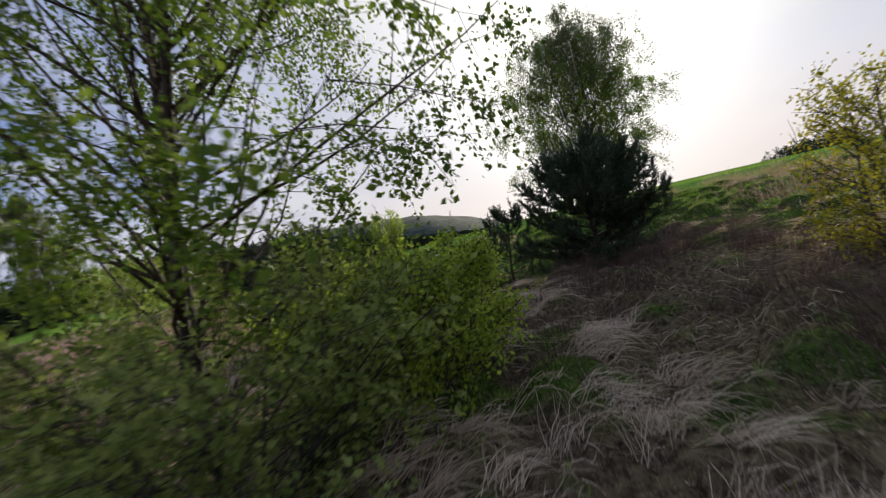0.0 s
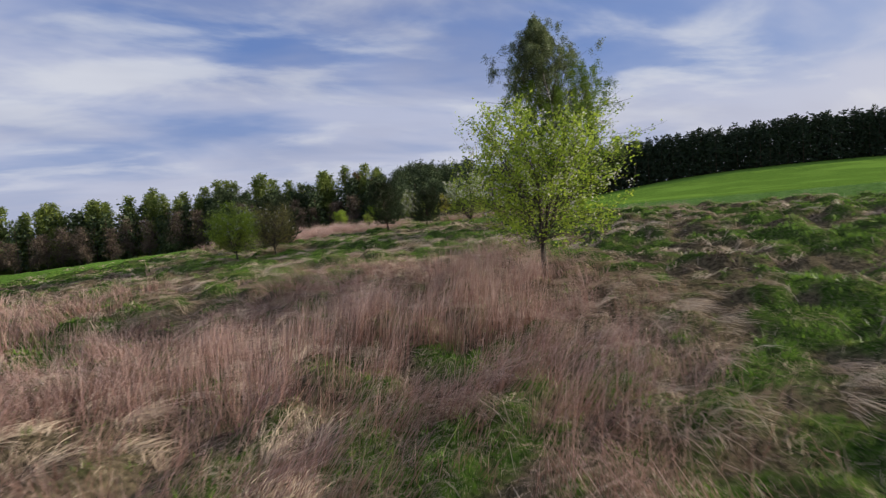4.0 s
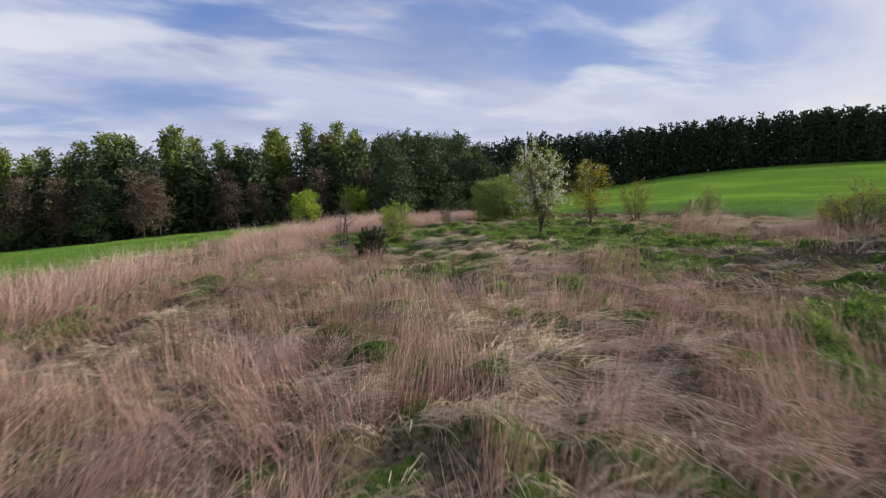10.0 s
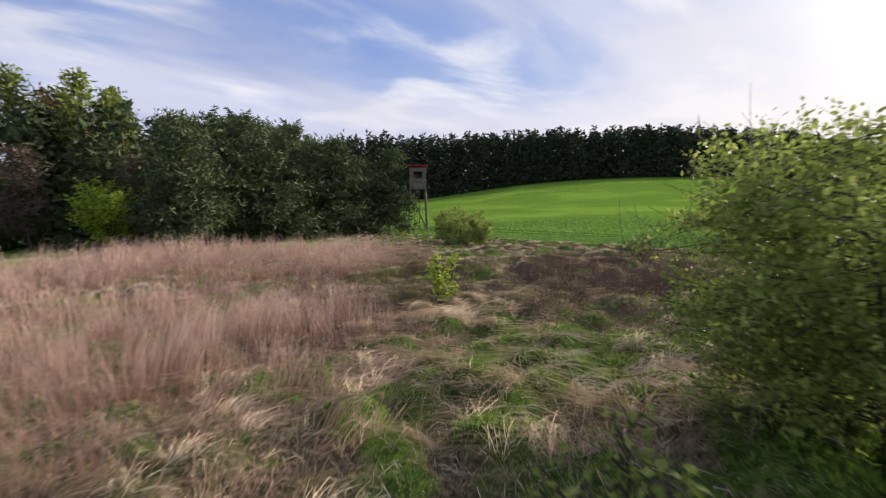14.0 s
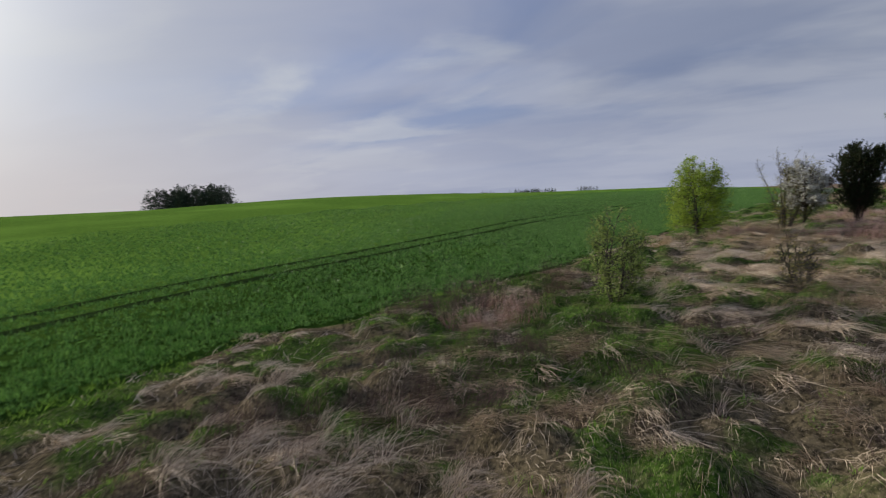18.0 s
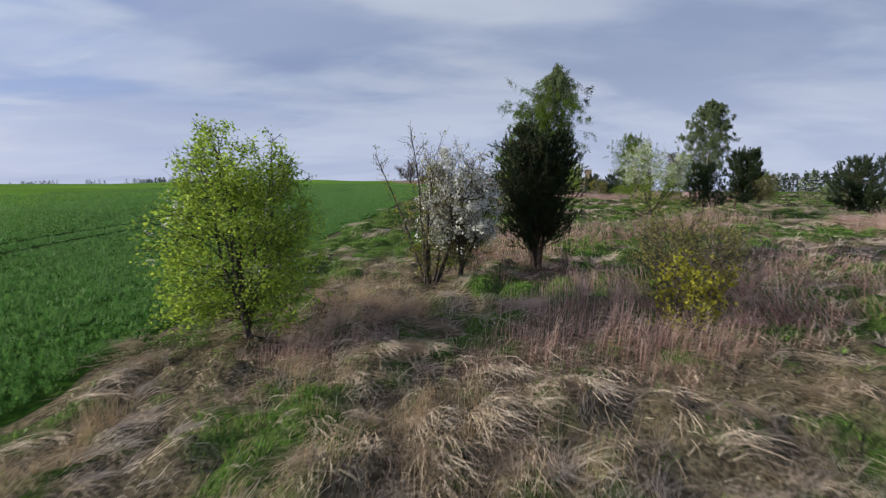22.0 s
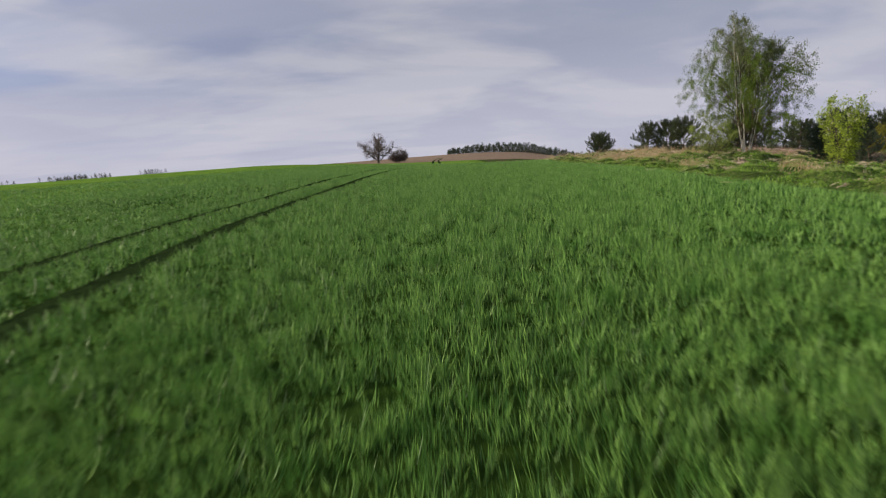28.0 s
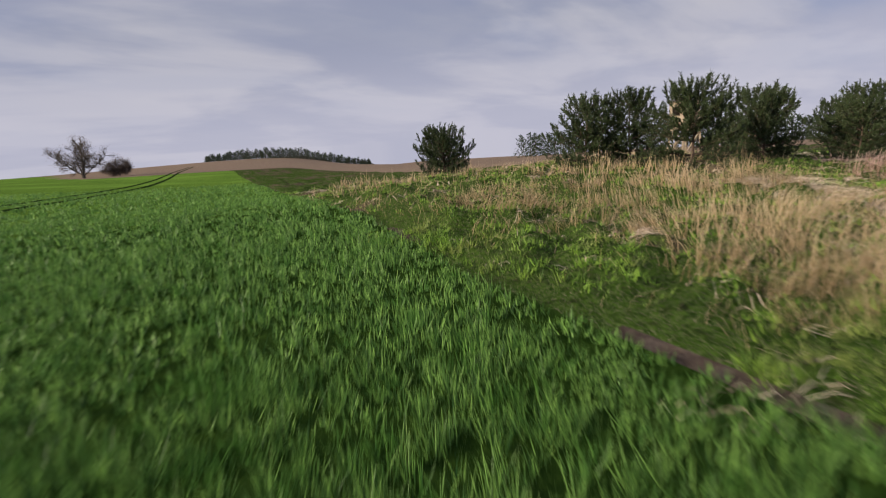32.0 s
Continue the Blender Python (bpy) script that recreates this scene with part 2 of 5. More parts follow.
def stems(name, foot, foot_light, head, head_light, translucent=0.25):
    """Dry stems: a foot of one colour, a paler seed head, and each stem a little different."""
    m = leafy(name, foot, foot_light, translucent, 0.85, spec=0.05)
    n = Nodes(m)
    share = n.node("ShaderNodeAttribute")
    share.attribute_name = "stem_share"
    one = n.island()
    c = n.mix(n.span(share.outputs["Fac"], 0.15, 0.95), n.mix(one, foot, foot_light), n.mix(one, head, head_light))
    c = n.mix(n.math("MULTIPLY", n.span(n.noise(0.8, 3), 0.50, 0.62), 0.55), c, tuple(0.5 * (a + b) for a, b in zip(foot_light, head)))
    n.color(c)
    for other in m.node_tree.nodes:
        if other.bl_idname == "ShaderNodeBsdfTranslucent":
            n.put(other.inputs["Color"], c)
    return m


def bark(name, dark, light, scale=9.0):
    m = material(name, light, 0.9, 0.15)
    n = Nodes(m)
    mp = n.node("ShaderNodeMapping")
    mp.inputs["Scale"].default_value = (1, 1, 0.3)
    n.put(mp.inputs["Vector"], n.local())
    f = n.noise(scale, 6, 0.65, mp.outputs[0], 0.4)
    n.color(n.mix(n.span(f, 0.35, 0.65), dark, light))
    n.bump(f, 0.6, 0.02)
    return m


def birch_bark():
    m = material("birch_bark", (0.6, 0.58, 0.53), 0.75, 0.25)
    n = Nodes(m)
    mp = n.node("ShaderNodeMapping")
    mp.inputs["Scale"].default_value = (1.0, 1.0, 3.2)
    n.put(mp.inputs["Vector"], n.local())
    bands = n.noise(3.2, 6, 0.7, mp.outputs[0], 0.8)
    fine = n.noise(26.0, 3, 0.6)
    c = n.mix(n.span(fine, 0.3, 0.7), (0.42, 0.39, 0.34), (0.62, 0.59, 0.53))
    c = n.mix(n.span(bands, 0.54, 0.66), c, (0.045, 0.038, 0.032))
    n.color(c)
    n.bump(bands, 0.4, 0.01)
    return m


M_BIRCH = birch_bark()
M_TWIG = bark("twig_bark", (0.035, 0.025, 0.020), (0.10, 0.075, 0.06), 14)
M_PINEBARK = bark("pine_bark", (0.04, 0.030, 0.024), (0.11, 0.075, 0.055), 10)
M_SHRUBBARK = bark("shrub_bark", (0.03, 0.027, 0.024), (0.11, 0.095, 0.08), 12)
M_BIRCHLEAF = leafy("birch_leaf", (0.055, 0.115, 0.012), (0.18, 0.255, 0.032), 0.48)
M_BIRCHPALE = leafy("birch_catkin_leaf", (0.09, 0.122, 0.052), (0.22, 0.26, 0.12), 0.42)
M_NEEDLE = leafy("pine_needle", (0.020, 0.036, 0.013), (0.058, 0.082, 0.030), 0.15, 0.5)
M_NEEDLEDARK = leafy("dark_needle", (0.016, 0.031, 0.017), (0.046, 0.066, 0.035), 0.12, 0.85)
M_NEARPINE = leafy("young_pine_needle", (0.024, 0.046, 0.026), (0.075, 0.108, 0.060), 0.2, 0.6)
M_JUNIPER = leafy("juniper_needle", (0.012, 0.022, 0.006), (0.045, 0.058, 0.016), 0.12, 0.6)
M_LARCH = leafy("larch_needle", (0.10, 0.145, 0.030), (0.25, 0.30, 0.07), 0.40)
M_PEARLEAF = leafy("pear_leaf", (0.15, 0.25, 0.022), (0.45, 0.56, 0.075), 0.56)
M_HAWLEAF = leafy("hawthorn_leaf", (0.12, 0.18, 0.032), (0.33, 0.40, 0.11), 0.45)
M_YELLOWLEAF = leafy("spindle_leaf", (0.20, 0.20, 0.012), (0.40, 0.37, 0.025), 0.5)
M_BUDLEAF = leafy("bud_leaf", (0.14, 0.135, 0.035), (0.28, 0.25, 0.07), 0.42)
M_BLOSSOM = leafy("white_blossom", (0.55, 0.54, 0.48), (0.80, 0.79, 0.74), 0.25)
M_ORANGE = leafy("copper_leaf", (0.12, 0.075, 0.02), (0.21, 0.13, 0.035), 0.3)
M_BROWNTWIG = leafy("bare_twig_mass", (0.075, 0.055, 0.042), (0.17, 0.122, 0.092), 0.1)
M_WHEAT = leafy("wheat_blade", (0.014, 0.062, 0.014), (0.25, 0.46, 0.105), 0.26, 0.45, 3.0, (0.060, 0.170, 0.028), spec=0.25)
M_GRASS = leafy("grass_blade", (0.030, 0.088, 0.013), (0.26, 0.44, 0.058), 0.32, 0.5, 0.9, (0.22, 0.245, 0.075))
M_STRAW = leafy("dead_grass_straw", (0.19, 0.137, 0.094), (0.84, 0.70, 0.535), 0.2, 0.8, 1.1, (0.45, 0.345, 0.255), spec=0.08)
M_REED = stems("tall_dry_grass", (0.15, 0.074, 0.058), (0.42, 0.25, 0.205), (0.49, 0.335, 0.29), (0.83, 0.66, 0.585))
M_PALE = stems("pale_grass", (0.24, 0.16, 0.085), (0.46, 0.34, 0.20), (0.46, 0.35, 0.21), (0.74, 0.61, 0.42))
M_STALK = stems("brown_weed_stalk", (0.040, 0.026, 0.024), (0.12, 0.075, 0.066), (0.09, 0.060, 0.055), (0.24, 0.165, 0.145), 0.10)


def meadow_ground():
    m = material("meadow_soil", (0.2, 0.2, 0.1), 1.0, 0.0)
    n = Nodes(m)
    big = n.noise(0.22, 5, 0.6, None, 0.8)
    mid = n.noise(1.3, 5, 0.65, None, 0.5)
    fine = n.noise(14, 4, 0.7)
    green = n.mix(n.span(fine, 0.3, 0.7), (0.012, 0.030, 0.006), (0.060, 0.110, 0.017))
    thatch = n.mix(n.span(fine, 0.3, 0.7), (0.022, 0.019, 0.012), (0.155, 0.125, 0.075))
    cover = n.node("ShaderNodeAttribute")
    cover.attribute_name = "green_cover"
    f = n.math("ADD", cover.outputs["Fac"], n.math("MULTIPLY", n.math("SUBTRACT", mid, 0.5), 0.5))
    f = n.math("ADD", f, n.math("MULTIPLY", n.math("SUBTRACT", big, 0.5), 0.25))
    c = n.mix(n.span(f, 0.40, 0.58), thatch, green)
    # scraps of pale straw, and dark spots painted as shaded gaps between tussocks
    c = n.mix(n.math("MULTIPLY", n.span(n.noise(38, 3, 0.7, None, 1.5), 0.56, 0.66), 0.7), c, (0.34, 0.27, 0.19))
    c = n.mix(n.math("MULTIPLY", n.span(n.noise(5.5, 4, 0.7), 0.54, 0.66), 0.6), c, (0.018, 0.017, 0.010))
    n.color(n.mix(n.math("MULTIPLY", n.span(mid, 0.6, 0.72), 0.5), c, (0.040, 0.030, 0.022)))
    n.bump(n.math("ADD", mid, n.math("MULTIPLY", fine, 0.4)), 0.7, 0.06)
    return m


def crop_ground(name, dark, light, shaded_earth=None):
    m = material(name, light, 1.0, 0.0)
    n = Nodes(m)
    big = n.noise(0.05, 4, 0.55)
    fine = n.noise(7.5, 6, 0.75)
    rows = n.noise(2.2, 5, 0.7)
    c = n.mix(n.span(fine, 0.32, 0.68), dark, light)
    c = n.mix(n.math("MULTIPLY", n.span(rows, 0.5, 0.7), 0.45), c, tuple(v * 0.55 for v in dark))
    lighter = tuple(min(1, v * 1.35) for v in light)
    c = n.mix(n.math("MULTIPLY", n.span(big, 0.45, 0.65), 0.4), c, lighter)
    if shaded_earth:
        # shade in the gaps between single blades, mixed into the ground colour
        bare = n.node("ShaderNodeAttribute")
        bare.attribute_name = "gap_shade"
        c = n.mix(bare.outputs["Fac"], c, n.mix(n.span(fine, 0.3, 0.7), *shaded_earth))
    n.color(c)
    n.bump(n.math("ADD", fine, rows), 0.9, 0.10)
    return m


def soil(name, a, b):
    m = material(name, a, 1.0, 0.0)
    n = Nodes(m)
    f = n.noise(6, 7, 0.7)
    n.color(n.mix(n.span(f, 0.3, 0.7), a, b))
    n.bump(f, 0.8, 0.06)
    return m


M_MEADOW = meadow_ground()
# the second pair is the ground darkened with the blades' shade
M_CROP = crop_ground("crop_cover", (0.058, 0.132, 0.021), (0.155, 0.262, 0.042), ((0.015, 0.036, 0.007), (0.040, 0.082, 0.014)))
M_CROPWEST = crop_ground("young_crop_cover", (0.060, 0.135, 0.022), (0.14, 0.25, 0.044))
M_SOIL = soil("bare_earth", (0.062, 0.045, 0.034), (0.135, 0.104, 0.080))
M_PLOUGH = soil("ploughed_earth", (0.17, 0.12, 0.085), (0.29, 0.22, 0.16))
M_PLANK = bark("weathered_plank", (0.085, 0.075, 0.066), (0.20, 0.18, 0.16), 8)
M_FRESHWOOD = bark("pale_timber", (0.21, 0.16, 0.11), (0.38, 0.31, 0.23), 7)
M_REDROOF = material("red_roof_felt", (0.42, 0.045, 0.035), 0.7)
# rut soil coloured near black for the shade a deep rut holds
M_RUT = soil("shaded_rut", (0.010, 0.018, 0.006), (0.026, 0.046, 0.014))
M_WOODGREEN = leafy("mixed_wood_needle", (0.036, 0.058, 0.028), (0.090, 0.122, 0.052), 0.18, 0.9)


# ---------------------------------------------------------------- mesh tools
def mesh_np(name, verts, tris, mat):
    me = bpy.data.meshes.new(name)
    verts, tris = np.asarray(verts, np.float32), np.asarray(tris, np.int32)
    k = tris.shape[1]
    me.vertices.add(len(verts))
    me.vertices.foreach_set("co", verts.ravel())
    me.loops.add(tris.size)
    me.loops.foreach_set("vertex_index", tris.ravel())
    me.polygons.add(len(tris))
    me.polygons.foreach_set("loop_start", np.arange(0, tris.size, k, dtype=np.int32))
    me.update(calc_edges=True)
    for one in mat if isinstance(mat, (list, tuple)) else [mat]:
        me.materials.append(one)
    return me


def part_np(name, verts, tris, mat, parent=None, label=""):
    ob = new(name, mesh_np(name, verts, tris, mat))
    if parent:
        ob.parent = parent
    return tagged(ob, label)


def part(name, bm, mat, parent, label=""):
    me = bpy.data.meshes.new(name)
    bm.to_mesh(me)
    bm.free()
    me.materials.append(mat)
    ob = new(name, me)
    ob.parent = parent
    return tagged(ob, label)


def hash01(i, j, seed):
    h = (i * 374761393 + j * 668265263 + seed * 1442695041) & 0x7FFFFFFF
    h = ((h ^ (h >> 13)) * 1274126177) & 0x7FFFFFFF
    return ((h ^ (h >> 16)) & 0xFFFF) / 65535.0


def vnoise(x, y, scale, seed=0):
    """Smooth value noise, 0 to 1."""
    x, y = np.asarray(x, float) / scale, np.asarray(y, float) / scale
    i, j = np.floor(x).astype(np.int64), np.floor(y).astype(np.int64)
    u, v = x - i, y - j
    u, v = u * u * (3 - 2 * u), v * v * (3 - 2 * v)
    a = hash01(i, j, seed) * (1 - u) + hash01(i + 1, j, seed) * u
    b = hash01(i, j + 1, seed) * (1 - u) + hash01(i + 1, j + 1, seed) * u
    return a * (1 - v) + b * v


def softplus(x, w):
    return w * np.logaddexp(0, np.asarray(x, float) / w)


# ---------------------------------------------------------------- the lie of the land
EDGE_Y = [-900, -60, -35, -19, -13, -9, -5, 3, 9, 25, 36, 44, 48.5, 52, 54, 58, 61, 64, 70, 75, 80, 95, 130, 900]
EDGE_X = [-350, 3.2, 13.7, 20.4, 23.3, 24.9, 26.2, 29.9, 32.8, 39.7, 44.5, 47.3, 48.3, 49.2, 49.6, 51.0, 52.6, 54.3, 56.2, 56.8, 57.6, 60.5, 70, 330]


def edge_x(y):
    """The line between the meadow and the crop."""
    y = np.asarray(y, float)
    return sum(np.interp(y + d, EDGE_Y, EDGE_X) for d in (-2.5, -1.5, -0.5, 0.5, 1.5, 2.5)) / 6 + 0.22 * (vnoise(y, y * 0, 2.6, 5) - 0.5) + 0.16 * (vnoise(y, y * 0, 0.7, 6) - 0.5) + np.clip((y - 49) / 6, 0, 1) * np.clip((90 - y) / 6, 0, 1) * 0.5 * (vnoise(y, y * 0, 1.9, 7) - 0.5)


def west_x(y):
    """The line between the meadow and the young crop in the hollow."""
    return np.interp(y, [-60, 0, 20, 30, 45, 60, 70, 76, 85, 96, 115, 160], [-900, -250, -18, -6, 8, 15.5, 21.3, 24.6, 29.2, 34.2, 42, 60])


def tram_x(y):
    y = np.asarray(y, float)
    ys, xs = [-300, -170, -60, -21, -6, 0, 5, 15.8, 20.4, 25, 27, 31, 34.4, 40, 50, 58, 69, 100, 300], [-80, -26, 15, 33.5, 40.2, 43.4, 45.4, 48.9, 50.6, 52.9, 54, 55.7, 56.8, 58, 59.9, 61.6, 63.6, 68, 90]
    return sum(np.interp(y + d, ys, xs) for d in (-6, -2, 2, 6)) / 4


def ground_z(x, y):
    x, y = np.asarray(x, float), np.asarray(y, float)
    X, Y = 2.2 * np.tanh((x - 32) / 44), 2.0 * np.tanh((y - 35) / 80)
    z = -0.28 + 0.20 * X - 0.40 * Y - 0.35 * X * Y - 0.9 * X * X / (1 + 0.55 * X * X)
    s = -0.6 * (x - 25) + 0.8 * (y - 65)
    z -= 0.055 * softplus(np.minimum(s, 400), 6)
    z += -0.40 * np.exp(-(((x - 47) / 9) ** 2 + ((y - 35) / 14) ** 2)) - 0.35 * np.exp(-(((x - 14) / 8) ** 2 + ((y - 5) / 7) ** 2)) + 0.17 * np.exp(-(((x - 36) / 5) ** 2 + ((y - 66) / 5) ** 2)) - 0.3 * np.exp(-(((x - 37) / 7) ** 2 + ((y - 77) / 5) ** 2))
    # a low rise under the hedge pines and the many-stemmed birch, a dip by the first pine
    z += 1.15 * np.exp(-(((x - 6) / 13) ** 2 + ((y + 19) / 9) ** 2)) + 0.5 * np.exp(-(((x - 18.5) / 4.5) ** 2 + ((y + 4) / 4.5) ** 2)) - 0.45 * np.exp(-(((x - 13) / 3) ** 2 + ((y + 1.8) / 3) ** 2)) - 0.45 * np.exp(-(((x - 21.5) / 7) ** 2 + ((y - 10.5) / 9) ** 2))
    # the field climbs to the far pine wood and to a low crest
    z += 12.5 / (1 + np.exp(-(x - 165) / 32)) * np.exp(-((y - 165) / 98) ** 2)
    z += 2.5 * np.exp(-(((x - 125) / 55) ** 2 + ((y + 20) / 75) ** 2))
    z += 0.7 / (1 + np.exp((y + 110) / 25)) * np.exp(-(x / 260) ** 2)
    z -= 2.6 * np.exp(-(((x - 270) / 110) ** 2 + (y / 75) ** 2))
    # it falls away to the south-west
    d, w = -0.77 * (x - 28) - 0.64 * (y + 9), 0.64 * (x - 28) - 0.77 * (y + 9)
    z -= 0.046 * softplus(np.minimum(d, 2600) - 55, 15) / (1 + np.exp(np.clip((w - 0.3 * d) / 22, -30, 30)))
    return z


def bell(x, y, cx, cy, rx, ry):
    return np.exp(-(((x - cx) / rx) ** 2 + ((y - cy) / ry) ** 2))


def hummocks(x, y):
    """Tussocks of the meadow: how high they stand, and 0 to 1 from their foot to their middle."""
    x, y = np.asarray(x, float), np.asarray(y, float)
    cell = 0.58
    i0, j0 = np.floor(x / cell).astype(np.int64), np.floor(y / cell).astype(np.int64)
    rise, inside = np.zeros(x.shape), np.zeros(x.shape)
    for di in (-1, 0, 1):
        for dj in (-1, 0, 1):
            i, j = i0 + di, j0 + dj
            a, b = hash01(i, j, 101), hash01(i, j, 102)
            r = 0.20 + 0.26 * b
            d = ((x - (i + 0.1 + 0.8 * a) * cell) ** 2 + (y - (j + 0.1 + 0.8 * hash01(i, j, 103)) * cell) ** 2) / (r * r)
            m = np.clip(1 - d, 0, 1)
            rise = np.maximum(rise, m * (2 - m) * (0.05 + 0.24 * b * hash01(i, j, 104)))
            inside = np.maximum(inside, m)
    return rise, inside


def lumps(x, y):
    v = np.asarray(x, float) - edge_x(y)
    m = np.clip(-v / 1.0, 0, 1)
    near = np.exp(-(((np.asarray(x) - 32) / 90) ** 4 + ((np.asarray(y) - 35) / 110) ** 4))
    k = (vnoise(x, y, 1.1, 1) - 0.5) * 0.16 + (vnoise(x, y, 3.7, 2) - 0.5) * 0.10 + 1.25 * hummocks(x, y)[0] - 0.05
    f = (vnoise(x, y, 9.0, 4) - 0.5) * 0.14
    return near * (m * k + (1 - m) * f)


def land(x, y):
    return ground_z(x, y) + lumps(x, y)


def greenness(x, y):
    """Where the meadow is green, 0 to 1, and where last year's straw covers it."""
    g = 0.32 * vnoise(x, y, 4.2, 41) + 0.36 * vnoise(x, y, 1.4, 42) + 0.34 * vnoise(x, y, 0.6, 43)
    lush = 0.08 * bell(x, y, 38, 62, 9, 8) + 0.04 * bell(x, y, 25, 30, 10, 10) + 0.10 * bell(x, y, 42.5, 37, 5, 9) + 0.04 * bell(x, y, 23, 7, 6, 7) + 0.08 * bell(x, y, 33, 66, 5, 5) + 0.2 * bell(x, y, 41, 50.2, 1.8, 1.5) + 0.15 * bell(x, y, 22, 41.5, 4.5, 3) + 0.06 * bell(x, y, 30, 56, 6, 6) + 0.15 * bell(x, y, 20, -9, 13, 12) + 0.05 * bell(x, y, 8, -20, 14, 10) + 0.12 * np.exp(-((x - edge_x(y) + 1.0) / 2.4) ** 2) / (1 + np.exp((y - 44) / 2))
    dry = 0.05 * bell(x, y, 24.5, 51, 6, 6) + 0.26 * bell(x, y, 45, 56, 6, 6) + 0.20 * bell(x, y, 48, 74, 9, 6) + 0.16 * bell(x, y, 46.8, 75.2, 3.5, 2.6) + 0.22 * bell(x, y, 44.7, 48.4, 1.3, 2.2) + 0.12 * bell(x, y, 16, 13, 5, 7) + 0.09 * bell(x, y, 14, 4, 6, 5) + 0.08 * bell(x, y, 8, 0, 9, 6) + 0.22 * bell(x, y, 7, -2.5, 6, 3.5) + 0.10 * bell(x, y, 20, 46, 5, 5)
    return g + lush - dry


def spread_lines(a, b, step, far, growth):
    c = list(np.arange(a, b + step / 2, step))
    for sgn, start in ((1, b), (-1, a)):
        d, p, out = step, start, []
        while abs(p) < far:
            d *= growth
            p = p + sgn * d
            out.append(p)
        c = c + out if sgn > 0 else out[::-1] + c
    return np.array(c)


ROUTE = np.array([(r[1], r[2]) for r in PATH])


def route_distance(x, y):
    p = np.stack([x, y], -1).astype(np.float32)
    d = np.full(len(p), 1e9, np.float32)
    for a in ROUTE[::2]:
        d = np.minimum(d, (p[:, 0] - a[0]) ** 2 + (p[:, 1] - a[1]) ** 2)
    return np.sqrt(d)


def build_ground():
    vs = spread_lines(-36, 4, 0.21, 2600, 1.10)
    vs = np.sort(np.concatenate([vs[(np.abs(vs) > 0.9)], [-0.8, -0.42, -0.15, 0.0, 0.22, 0.45, 0.8]]))
    ys = spread_lines(-34, 92, 0.22, 2600, 1.10)
    V, Y = np.meshgrid(vs, ys)
    fade = np.clip(1 - (np.abs(Y - 30) - 170) / 500, 0, 1)
    X = V + edge_x(np.clip(Y, -260, 260)) * fade + (1 - fade) * 30
    Z = land(X, Y)
    Z -= 0.10 * np.clip(1.8 * vnoise(X, Y, 1.6, 93) - 0.3, 0.1, 1) * np.exp(-((V - 0.1) / 0.28) ** 2)
    r = np.hypot(X - 30, Y - 30)
    Z = np.where(r > 500, Z - (r - 500) * 0.012, Z)
    nx, ny = len(vs), len(ys)
    i = np.arange(ny - 1)[:, None] * nx + np.arange(nx - 1)[None]
    quads = np.stack([i, i + 1, i + nx + 1, i + nx], -1).reshape(-1, 4)
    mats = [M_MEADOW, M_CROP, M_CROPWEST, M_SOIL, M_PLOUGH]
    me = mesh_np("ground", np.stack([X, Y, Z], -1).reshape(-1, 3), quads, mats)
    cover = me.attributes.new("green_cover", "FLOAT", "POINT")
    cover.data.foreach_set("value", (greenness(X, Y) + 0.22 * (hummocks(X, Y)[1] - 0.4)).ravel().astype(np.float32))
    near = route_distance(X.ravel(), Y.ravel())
    # more of the painted gap shade close to the route
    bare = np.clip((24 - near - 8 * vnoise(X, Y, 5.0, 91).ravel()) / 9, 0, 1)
    me.attributes.new("gap_shade", "FLOAT", "POINT").data.foreach_set("value", bare.astype(np.float32))
    cx, cy = X[:-1, :-1] + np.diff(X[:-1], axis=1) / 2, Y[:-1, :-1] + np.diff(Y[:, :-1], axis=0) / 2
    cv = V[:-1, :-1] + np.diff(V[:-1], axis=1) / 2
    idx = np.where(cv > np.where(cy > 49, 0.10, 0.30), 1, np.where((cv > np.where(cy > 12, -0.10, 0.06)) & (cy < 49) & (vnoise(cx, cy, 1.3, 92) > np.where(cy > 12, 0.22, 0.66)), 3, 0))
    idx = np.where((cv < 0) & (cx < west_x(cy)), 2, idx)
    idx = np.where((cy < -150) & (cx < -2 + (cy + 172) * 0.1) & (cx > -420), 4, idx)
    idx = np.where((cy < -100) & (cx < edge_x(cy) - 20) & (cy > -150), 4, idx)
    dd, ww = -0.77 * (cx - 28) - 0.64 * (cy + 9), 0.64 * (cx - 28) - 0.77 * (cy + 9)
    idx = np.where((dd > 62) & (cv < -18) & (ww > -1.1 * dd) & (ww < 0.6 * dd), 4, idx)
    me.polygons.foreach_set("material_index", idx.ravel().astype(np.int32))
    me.polygons.foreach_set("use_smooth", np.ones(len(quads), bool))
    return tagged(new("ground", me), "rough meadow with dead grass beside a green crop field", "ground", kind="structure")


build_ground()


